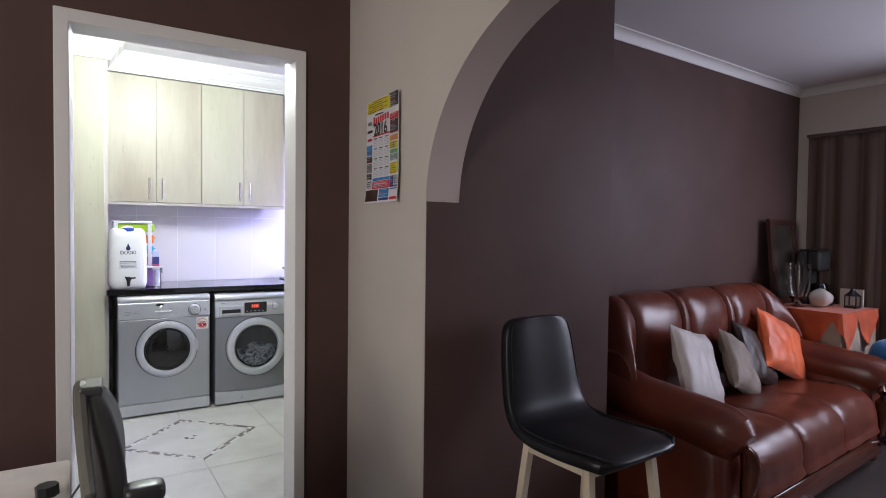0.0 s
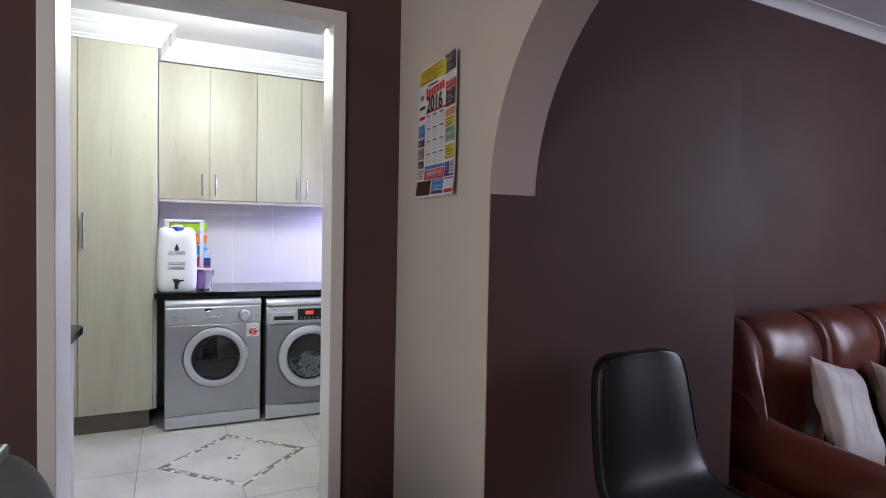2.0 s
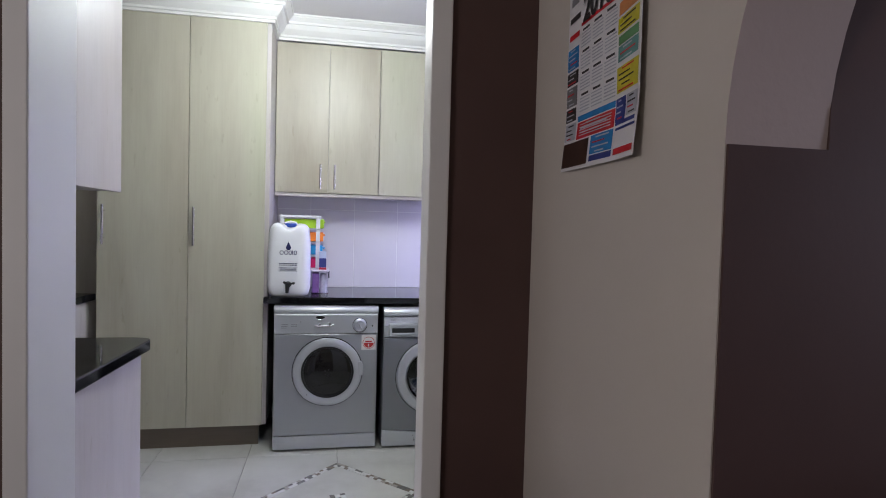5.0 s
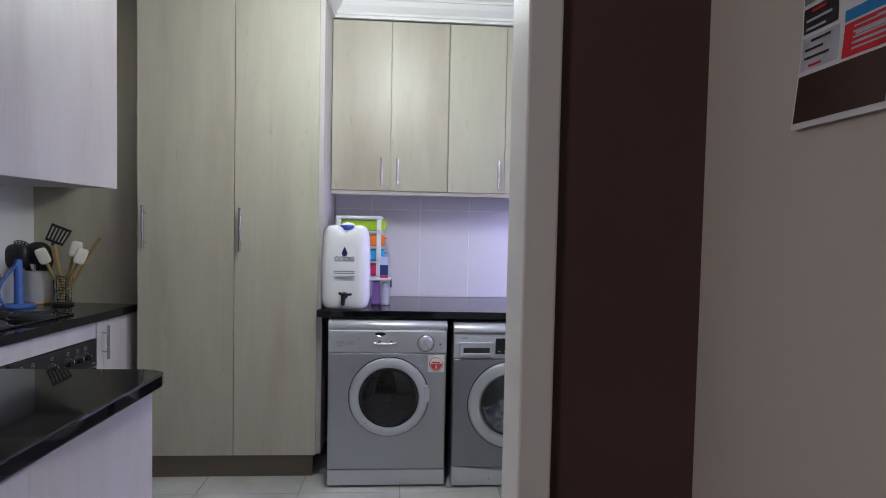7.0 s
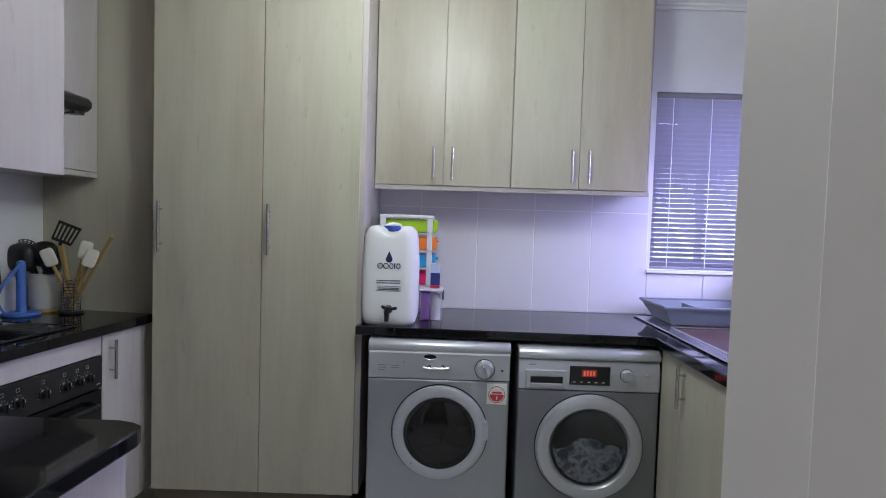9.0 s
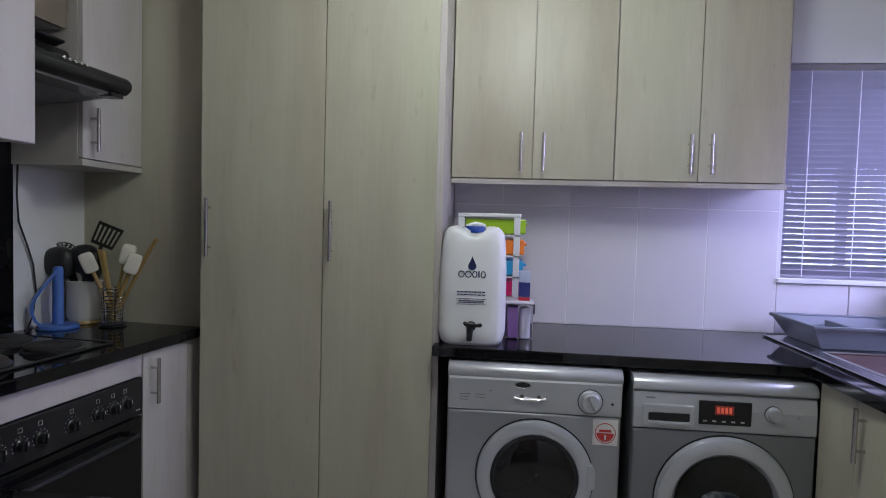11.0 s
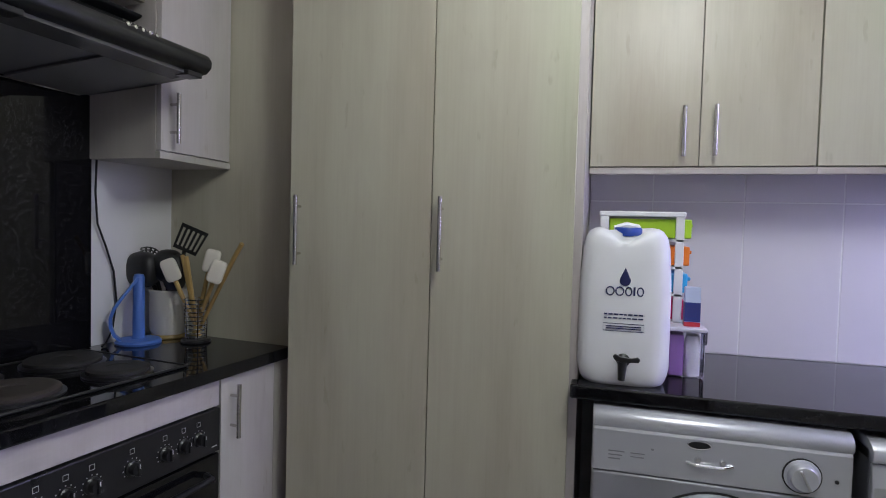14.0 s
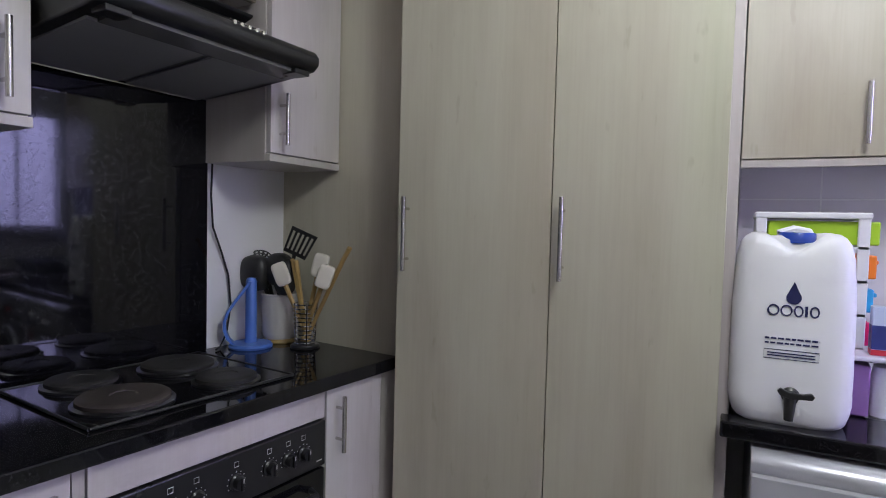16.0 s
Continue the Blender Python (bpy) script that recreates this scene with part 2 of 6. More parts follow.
def sweep(points, radius, sides=8, bm=None, closed=False, taper=None):
    """A round rod along a list of places."""
    b = bmesh.new()
    pts = [Vector(p) for p in points]
    rings = []
    for i, p in enumerate(pts):
        a = pts[i - 1] if (i or closed) else p
        c = pts[(i + 1) % len(pts)] if (i < len(pts) - 1 or closed) else p
        d = (c - a).normalized()
        up = Vector((0, 0, 1)) if abs(d.z) < 0.9 else Vector((1, 0, 0))
        u = d.cross(up).normalized()
        w = d.cross(u).normalized()
        r = taper[i] if taper else radius
        rings.append([b.verts.new(p + (u * math.cos(k * math.tau / sides) + w * math.sin(k * math.tau / sides)) * r) for k in range(sides)])
    n = len(rings)
    for i in range(n if closed else n - 1):
        for k in range(sides):
            b.faces.new((rings[i][k], rings[i][(k + 1) % sides], rings[(i + 1) % n][(k + 1) % sides], rings[(i + 1) % n][k]))
    if not closed:
        b.faces.new(rings[0][::-1])
        b.faces.new(rings[-1])
    bmesh.ops.recalc_face_normals(b, faces=b.faces[:])
    return join(bm, b)


def lathe(profile, centre, axis="z", sides=32, bm=None):
    """A turned body: rows of (radius, height) round an axis through centre."""
    b = bmesh.new()
    c = Vector(centre)
    rings = []
    for r, h in profile:
        ring = []
        for k in range(sides):
            a = k * math.tau / sides
            p = Vector((r * math.cos(a), r * math.sin(a), h))
            if axis == "y":
                p = Vector((p.x, -p.z, p.y))
            elif axis == "x":
                p = Vector((p.z, p.x, p.y))
            ring.append(b.verts.new(c + p))
        rings.append(ring)
    for i in range(len(rings) - 1):
        for k in range(sides):
            b.faces.new((rings[i][k], rings[i][(k + 1) % sides], rings[i + 1][(k + 1) % sides], rings[i + 1][k]))
    b.faces.new(rings[0][::-1])
    b.faces.new(rings[-1])
    bmesh.ops.recalc_face_normals(b, faces=b.faces[:])
    return join(bm, b)


def prism(outline, lo, hi, axis="y", bevel=0.0, bm=None, seg=2):
    """An outline in the plane across the axis, pushed from lo to hi. Outline: (x, z) for y, (y, z) for x, (x, y) for z."""
    b = bmesh.new()
    put = {"y": lambda p, h: (p[0], h, p[1]), "x": lambda p, h: (h, p[0], p[1]), "z": lambda p, h: (p[0], p[1], h)}[axis]
    a = [b.verts.new(put(p, lo)) for p in outline]
    c = [b.verts.new(put(p, hi)) for p in outline]
    n = len(outline)
    b.faces.new(a)
    b.faces.new(c[::-1])
    for i in range(n):
        b.faces.new((a[i], c[i], c[(i + 1) % n], a[(i + 1) % n]))
    bmesh.ops.recalc_face_normals(b, faces=b.faces[:])
    if bevel:
        es = [e for e in b.edges if len(e.link_faces) == 2 and e.calc_face_angle(0) > 0.6]
        bmesh.ops.bevel(b, geom=es, offset=bevel, segments=seg, affect="EDGES", profile=0.5)
    return join(bm, b)


def puff(x0, x1, y0, y1, z0, z1, power=4.0, nx=20, wrinkle=0.0, seed=0, bm=None):
    """A stuffed body: a box swollen and rounded, with soft folds."""
    b = bmesh.new()
    bmesh.ops.create_cube(b, size=2)
    bmesh.ops.subdivide_edges(b, edges=b.edges[:], cuts=nx, use_grid_fill=True)
    c = Vector(((x0 + x1) / 2, (y0 + y1) / 2, (z0 + z1) / 2))
    h = Vector(((x1 - x0) / 2, (y1 - y0) / 2, (z1 - z0) / 2))
    for v in b.verts:
        p = v.co
        k = (abs(p.x) ** power + abs(p.y) ** power + abs(p.z) ** power) ** (1 / power)
        q = p / k
        q = Vector((c.x + q.x * h.x, c.y + q.y * h.y, c.z + q.z * h.z))
        if wrinkle:
            n = noise.noise(q * 7 + Vector((seed, 0, 0))) + 0.5 * noise.noise(q * 19 + Vector((0, seed, 0)))
            q += p.normalized() * n * wrinkle
        v.co = q
    bmesh.ops.recalc_face_normals(b, faces=b.faces[:])
    return join(bm, b)


def bar_handle(parent, x, y, z0, z1, face="y"):
    """A steel bar handle on two stand-offs; it stands out of a door that faces -y, +x or -x."""
    out = {"y": Vector((0, -1, 0)), "x": Vector((1, 0, 0)), "-x": Vector((-1, 0, 0))}[face]
    p = Vector((x, y, 0)) + out * 0.03
    bm = sweep([(p.x, p.y, z0), (p.x, p.y, z1)], 0.0068, 12)
    for z in (z0 + 0.035, z1 - 0.035):
        a = Vector((x, y, z))
        bm = sweep([a, a + out * 0.03], 0.0045, 8, bm)
    return part("handle", bm, STEEL, parent, "brushed steel bar handle", True)


# ---- structure ----
DW, DWB = 2.354, 2.52          # the wall with the kitchen doorway, front and back
CW, CWB = 0.785, 0.925         # the wall with the arch
AY = 1.695                     # the brown wall beside the arch
BACK, LEFT, RIGHT = 5.15, -1.56, 2.02
KC, LC = 2.62, 2.492            # ceilings of kitchen and living room
FL, FR, FT = -0.295, 0.584, 2.076   # door frame, outer
IL, IR, IT = FL + 0.045, FR - 0.045, FT - 0.045

floor = structure("floor", box(LEFT - 0.2, RIGHT + 0.2, DWB, BACK + 0.2, -0.1, -0.006), GROUTF, "grey grout bed under pale kitchen tiles", "floor")
structure("floor_living", box(-2.6, 5.6, -2.5, DWB, -0.1, -0.002), LIVFLOOR, "dark tiled floor of the dining and living room", "floor")


def door_wall():
    bm = box(-2.6, FL, DW, DWB, 0, KC)
    bm = box(FR, CW, DW, DWB, 0, KC, bm=bm)
    return box(FL, FR, DW, DWB, FT, KC, bm=bm)


structure("wall_north", door_wall(), BROWN, "dark brown painted wall round the kitchen doorway", "wall")
structure("wall_kitchen_south_lining", join(box(-2.4, FL, DWB, DWB + 0.006, 0, KC), box(FR, RIGHT, DWB, DWB + 0.006, 0, KC)), KWALL, "white painted kitchen side of the doorway wall", "wall")


def arch_wall():
    """Wall along y with an opening under a half ellipse."""
    a, b, zs = 0.71, 0.585, 1.435
    yc = AY - a
    pts = [(AY, zs)] + [(yc + a * math.cos(t * math.pi / 40), zs + b * math.sin(t * math.pi / 40)) for t in range(1, 40)] + [(yc - a, zs)]
    out = bmesh.new()
    for x in (CW, CWB):
        row = [out.verts.new((x, y, z)) for y, z in pts]
        top = [out.verts.new((x, y, KC)) for y, z in pts]
        for i in range(len(pts) - 1):
            out.faces.new((row[i], row[i + 1], top[i + 1], top[i]))
    bmesh.ops.recalc_face_normals(out, faces=out.faces[:])
    out = box(CW, CWB, AY, DWB, 0, KC, bm=out)
    out = box(CW, CWB, -2.5, yc - a, 0, KC, bm=out)
    s = bmesh.new()
    pa = [s.verts.new((CW, y, z)) for y, z in pts]
    pb = [s.verts.new((CWB, y, z)) for y, z in pts]
    for i in range(len(pts) - 1):
        s.faces.new((pa[i], pb[i], pb[i + 1], pa[i + 1]))
    return out, s


aw, asoff = arch_wall()
structure("wall_arch", aw, CREAM, "cream painted wall with an arched opening", "wall")
structure("arch_soffit", asoff, SOFFIT, "pinkish beige painted underside of the arch", "arch", True)
structure("wall_pier", join(box(CW + 0.002, CWB, AY - 0.004, AY, 0, 1.435), box(CWB, 1.715, AY - 0.004, 2.3, 0, KC)), BROWN, "dark brown painted wall beside the arch", "wall")
structure("wall_living_north", prism([(1.70, 2.215), (4.72, 2.362), (4.72, 2.53), (1.70, 2.53)], 0, KC, "z"), BROWN, "dark brown painted wall behind the sofa", "wall")
structure("wall_living_east", prism([(4.67, 2.53), (4.84, -2.5), (4.98, -2.5), (4.80, 2.53)], 0, KC, "z"), CREAM, "cream painted wall with the curtained window", "wall")
structure("wall_south", box(-2.6, 5.0, -2.6, -2.5, 0, KC), CREAM, "cream painted wall opposite the kitchen", "wall")
structure("wall_west", box(-2.7, -2.6, -2.6, DWB, 0, KC), CREAM, "cream painted side wall of the dining room", "wall")
structure("ceiling_living", box(-2.6, 5.0, -2.5, DWB, LC, LC + 0.1), CEIL, "pale painted plaster ceiling", "ceiling")
structure("ceiling_kitchen", box(LEFT - 0.2, RIGHT + 0.2, DWB, BACK + 0.2, KC, KC + 0.1), CEIL, "white painted kitchen ceiling", "ceiling")
structure("wall_kitchen_west", box(LEFT - 0.15, LEFT, DWB, BACK + 0.15, 0, KC), KWALL, "white kitchen wall behind the hob", "wall")
structure("wall_kitchen_east", box(RIGHT, RIGHT + 0.15, DWB, BACK + 0.15, 0, KC), KWALL, "white kitchen wall beside the sink", "wall")
WX0, WX1, WZ0, WZ1 = 1.40, 1.97, 1.14, 2.065


def back_wall():
    bm = box(LEFT, WX0, BACK, BACK + 0.16, 0, KC)
    bm = box(WX1, RIGHT, BACK, BACK + 0.16, 0, KC, bm=bm)
    bm = box(WX0, WX1, BACK, BACK + 0.16, 0, WZ0, bm=bm)
    return box(WX0, WX1, BACK, BACK + 0.16, WZ1, KC, bm=bm)


structure("wall_kitchen_north", back_wall(), KWALL, "white kitchen wall with the blind-covered window", "wall")


def cornice_run(pts, drop, proj, steps):
    """A moulded cornice along a plan line, its wall on the right hand."""
    bm = bmesh.new()
    prof = steps
    rows = []
    n = len(pts)
    for i, p in enumerate(pts):
        p = Vector((*p, 0))
        d0 = (p - Vector((*pts[i - 1], 0))).normalized() if i else None
        d1 = (Vector((*pts[i + 1], 0)) - p).normalized() if i < n - 1 else None
        if d0 is None:
            d0 = d1
        if d1 is None:
            d1 = d0
        n0, n1 = Vector((-d0.y, d0.x, 0)), Vector((-d1.y, d1.x, 0))
        m = (n0 + n1).normalized()
        m = m / max(0.3, m.dot(n0))
        rows.append([bm.verts.new(p + m * (o * proj) + Vector((0, 0, drop[0] + h * (drop[1] - drop[0])))) for o, h in prof])
    for i in range(n - 1):
        for k in range(len(prof) - 1):
            bm.faces.new((rows[i][k], rows[i + 1][k], rows[i + 1][k + 1], rows[i][k + 1]))
    bmesh.ops.recalc_face_normals(bm, faces=bm.faces[:])
    return bm


COVE = [(0, 0), (0.08, 0.0), (0.10, 0.12)] + [(0.1 + 0.78 * (1 - math.cos(t * math.pi / 16)), 0.12 + 0.76 * math.sin(t * math.pi / 16)) for t in range(1, 9)] + [(0.9, 0.9), (1.0, 0.9), (1.0, 1.0), (0, 1.0), (0, 0)]
OGEE = [(0, 0), (0.16, 0), (0.16, 0.10), (0.24, 0.13), (0.24, 0.22), (0.36, 0.30), (0.50, 0.42), (0.58, 0.56), (0.60, 0.62), (0.72, 0.62), (0.72, 0.72), (0.82, 0.78), (0.92, 0.86), (0.92, 0.92), (1, 0.92), (1, 1), (0, 1), (0, 0)]
structure("cornice_living", cornice_run([(4.838, -2.5), (4.674, 2.358), (1.71, 2.214)], (2.437, LC), 0.058, COVE), CORNICE, "white coved plaster cornice in the living room", "cornice")

# ---- door frame ----
def door_frame():
    """White enamelled frame with a rebate: two jambs and a head."""
    t = thing("door_frame", (0.14, DW, 0), "white enamelled frame of the open kitchen doorway", "door frame", kind="structure")
    prof = lambda o, i, step: [(o, DW - 0.012), (i, DW - 0.012), (i, DW + 0.055), (i + step, DW + 0.055), (i + step, DWB + 0.012), (o, DWB + 0.012)]
    part("jamb", prism([(FL, DW - 0.012), (IL, DW - 0.012), (IL + 0.012, DWB + 0.012), (FL, DWB + 0.012)], 0, FT, "z", 0.003), FRAMEW, t)
    part("jamb", prism(prof(FR, IR, 0.014), 0, FT, "z", 0.003), FRAMEW, t)
    head = [(DW - 0.012, FT), (DW - 0.012, IT), (DW + 0.055, IT), (DW + 0.055, IT + 0.014), (DWB + 0.012, IT + 0.014), (DWB + 0.012, FT)]
    part("head", prism(head, IL - 0.002, IR + 0.002, "x", 0.003), FRAMEW, t)
    return t


door_frame()

# ---- kitchen: cupboards ----
TY, TD = 4.60, 0.02      # fronts of the tall doors


def cupboard_door(parent, x0, x1, z0, z1, y, hx, hz, mat=None):
    d = part("door", box(x0 + 0.0015, x1 - 0.0015, y, y + 0.018, z0, z1, 0.0012, 1), mat or WOOD, parent)
    bar_handle(d, hx, y, *hz)
    return d


tall = thing("tall_cupboard", (-0.5, 4.88, 0), "floor-to-ceiling pale woodgrain two-door pantry cupboard", "cupboard")
part("carcass", box(-0.952, -0.030, TY + 0.020, BACK - 0.002, 0.131, 2.51), WOODP, tall)
part("plinth", box(-0.95, -0.075, TY + 0.05, TY + 0.068, 0.0, 0.131), PLINTH, tall, "brown kickboard")
cupboard_door(tall, -0.95, -0.472, 0.131, 2.505, TY, -0.912, (1.187, 1.407))
cupboard_door(tall, -0.472, -0.052, 0.131, 2.505, TY, -0.438, (1.187, 1.407))

fill = thing("filler_panel", (-1.25, 4.755, 0), "pale woodgrain filler panel between hob counter and pantry", "panel")
part("board", box(LEFT + 0.002, -0.954, 4.745, 4.763, 0.0, 2.51, 0.001, 1), WOOD, fill)

UY, UB = 4.904, 1.527
UX = (-0.027, 0.304, 0.631, 0.957, 1.285)
HX = (0.255, 0.345, 0.918, 0.998)


def wall_unit(x0, xm, x1, hl, hr, second):
    t = thing("wall_cupboard", ((x0 + x1) / 2, BACK, UB), "pale woodgrain two-door wall cupboard above the laundry counter", "cupboard", "wall cupboards")
    e = 0.012 if second else 0.0
    part("carcass", box(x0, x1 + e, UY + 0.02, BACK - 0.012, UB - 0.002, 2.48), CARC, t)
    part("light_rail", box(x0, x1 + e, UY + 0.002, UY + 0.02, UB - 0.022, UB - 0.002, 0.001, 1), CARC, t)
    cupboard_door(t, x0, xm, UB + 0.002, 2.475, UY, hl, (UB + 0.03, UB + 0.185))
    cupboard_door(t, xm, x1 - 0.002, UB + 0.002, 2.475, UY, hr, (UB + 0.03, UB + 0.185))


wall_unit(UX[0], UX[1], UX[2], HX[0], HX[1], False)
wall_unit(UX[2], UX[3], UX[4], HX[2], HX[3], True)

structure("cornice_kitchen", cornice_run([(RIGHT, BACK), (1.30, BACK), (1.30, UY + 0.003), (-0.030, UY + 0.003), (-0.030, TY + 0.003), (LEFT, TY + 0.003)], (2.482, KC), 0.11, OGEE), CORNICE, "white moulded cornice above the kitchen cupboards", "cornice")
structure("bulkhead", join(box(-0.028, 1.298, UY + 0.005, BACK, 2.485, KC), box(LEFT, -0.032, TY + 0.005, BACK, 2.515, KC)), KWALL, "white boxed-in top above the cupboards", "bulkhead")

# ---- kitchen: counters ----
CT = 0.90
RX = 1.215      # front edge of the sink run


def worktop(name, outline, label, z0=CT - 0.038):
    t = thing(name, (sum(p[0] for p in outline) / len(outline), sum(p[1] for p in outline) / len(outline), z0), label, "worktop")
    part("slab", prism(outline, z0, CT, "z", 0.005), GRANITE, t)
    return t


worktop("worktop", [(-0.046, 4.535), (RX, 4.50), (RX + 0.01, DWB + 0.4), (RIGHT - 0.002, DWB + 0.4), (RIGHT - 0.002, BACK - 0.012), (-0.028, BACK - 0.012), (-0.028, 4.60), (-0.046, 4.60)], "polished black granite worktop over laundry machines and sink")
hob_top = worktop("worktop", [(-0.980, 3.25), (-0.980, 4.68), (LEFT + 0.002, 4.68), (LEFT + 0.002, 3.25)], "polished black granite worktop holding the electric hob")
pen_top = worktop("worktop", [(LEFT - 0.10, DWB + 0.008), (-0.33, DWB + 0.008), (-0.290, 3.27), (-0.297, 3.30), (-0.325, 3.318), (-0.36, 3.328), (LEFT - 0.10, 3.328)], "polished black granite top of the breakfast peninsula")
pen_top.location.z += 0.003

pen = thing("peninsula_cupboard", (-0.9, 2.9, 0), "pale woodgrain base cupboard under the peninsula", "cupboard")
part("end_panel", box(-0.345, -0.327, DWB + 0.01, 3.295, 0.0, CT - 0.040, 0.001, 1), WOODP, pen)
part("back_panel", box(-0.98, -0.347, 3.27, 3.288, 0.1, CT - 0.040), WOODP, pen)
part("carcass", box(LEFT + 0.002, -0.349, DWB + 0.01, 3.265, 0.1, CT - 0.042), CARC, pen)

penu = thing("wall_cupboard", (-0.9, 2.8, 1.413), "pale woodgrain wall cupboard over the peninsula, pinkish daylight in its colour", "cupboard", "wall cupboards")
part("end_panel", box(-0.353, -0.335, DWB + 0.01, 3.11, 1.413, 2.5, 0.001, 1), WOODP, penu)
part("carcass", box(LEFT + 0.002, -0.355, DWB + 0.01, 3.09, 1.415, 2.5), CARC, penu)
part("door", box(-0.80, -0.36, 3.09, 3.108, 1.415, 2.5, 0.001, 1), WOODP, penu)
part("door", box(-1.25, -0.803, 3.09, 3.108, 1.415, 2.5, 0.001, 1), WOODP, penu)

# base units of the hob run
OX = -1.000
bu = thing("base_cupboard", (-1.28, 4.5, 0), "narrow pale woodgrain base cupboard beside the oven", "cupboard", "base cupboards")
part("carcass", box(LEFT + 0.01, OX - 0.02, 4.366, 4.743, 0.1, CT - 0.040), CARC, bu)
d = part("door", box(OX - 0.018, OX, 4.372, 4.61, 0.1, CT - 0.044, 0.001, 1), WOODP, bu)
bar_handle(d, OX, 4.412, 0.675, 0.835, "x")
part("scribe", box(OX - 0.018, OX - 0.002, 4.613, 4.743, 0.1, CT - 0.044), CARC, bu)
bu2 = thing("base_cupboard", (-1.28, 3.5, 0), "pale woodgrain base cupboard beside the oven", "cupboard", "base cupboards")
part("carcass", box(LEFT + 0.01, OX - 0.02, 3.335, 3.74, 0.1, CT - 0.040), CARC, bu2)
d = part("door", box(OX - 0.018, OX, 3.335, 3.712, 0.1, CT - 0.044, 0.001, 1), WOODP, bu2)
bar_handle(d, OX, 3.672, 0.675, 0.835, "x")
part("scribe", box(OX - 0.018, OX - 0.003, 3.716, 3.738, 0.1, CT - 0.044), CARC, bu2)
oh = thing("oven_housing", (-1.28, 4.05, 0), "pale woodgrain oven housing with a blank panel", "cupboard")
part("side_panel", box(LEFT + 0.01, OX - 0.02, 3.742, 3.76, 0.1, CT - 0.040), CARC, oh)
part("side_panel", box(LEFT + 0.01, OX - 0.02, 4.345, 4.364, 0.1, CT - 0.040), CARC, oh)
part("blank_panel", box(OX - 0.018, OX, 3.742, 4.364, 0.784, CT - 0.044, 0.001, 1), WOODP, oh)
part("bottom", box(LEFT + 0.01, OX, 3.762, 4.343, 0.08, 0.13), WOODP, oh)

# wall units of the hob run
UXL = -1.280


def hob_wall_unit(y0, y1, hy, zb, label):
    t = thing("wall_cupboard", ((LEFT + UXL) / 2, (y0 + y1) / 2, zb), label, "cupboard", "wall cupboards")
    part("carcass", box(LEFT + 0.002, UXL - 0.02, y0, y1, zb, 2.51), CARC, t)
    part("light_rail", box(UXL - 0.02, UXL, y0, y1, zb, zb + 0.022, 0.001, 1), CARC, t)
    dd = part("door", box(UXL - 0.018, UXL, y0 + 0.003, y1 - 0.003, zb + 0.026, 2.51, 0.001, 1), WOODP, t)
    bar_handle(dd, UXL, hy, zb + 0.05, zb + 0.205, "x")
    return t


hob_wall_unit(4.405, 4.743, 4.448, 1.505, "pale woodgrain wall cupboard beside the extractor hood")
left_unit = hob_wall_unit(3.13, 3.775, 3.72, 1.505, "pale woodgrain wall cupboard beside the extractor hood")
hc = thing("wall_cupboard", (-1.42, 4.08, 1.95), "pale woodgrain cupboard above the extractor hood", "cupboard", "wall cupboards")
part("carcass", box(LEFT + 0.002, UXL - 0.06, 3.777, 4.393, 1.97, 2.51), CARC, hc)
part("door", box(UXL - 0.058, UXL - 0.04, 3.78, 4.39, 1.97, 2.51, 0.001, 1), PLINTH, hc, "dark brown flap")

splash = thing("splashback", (LEFT, 4.0, CT), "polished black granite splashback behind the hob", "splashback")
part("slab", box(LEFT + 0.001, LEFT + 0.02, 3.34, 4.415, CT + 0.001, 1.78, 0.002, 1), GRANITE, splash)


# ---- kitchen: appliances ----
def rounded(x0, x1, y0, y1, z0, z1, r, seg=4):
    return box(x0, x1, y0, y1, z0, z1, r, seg)


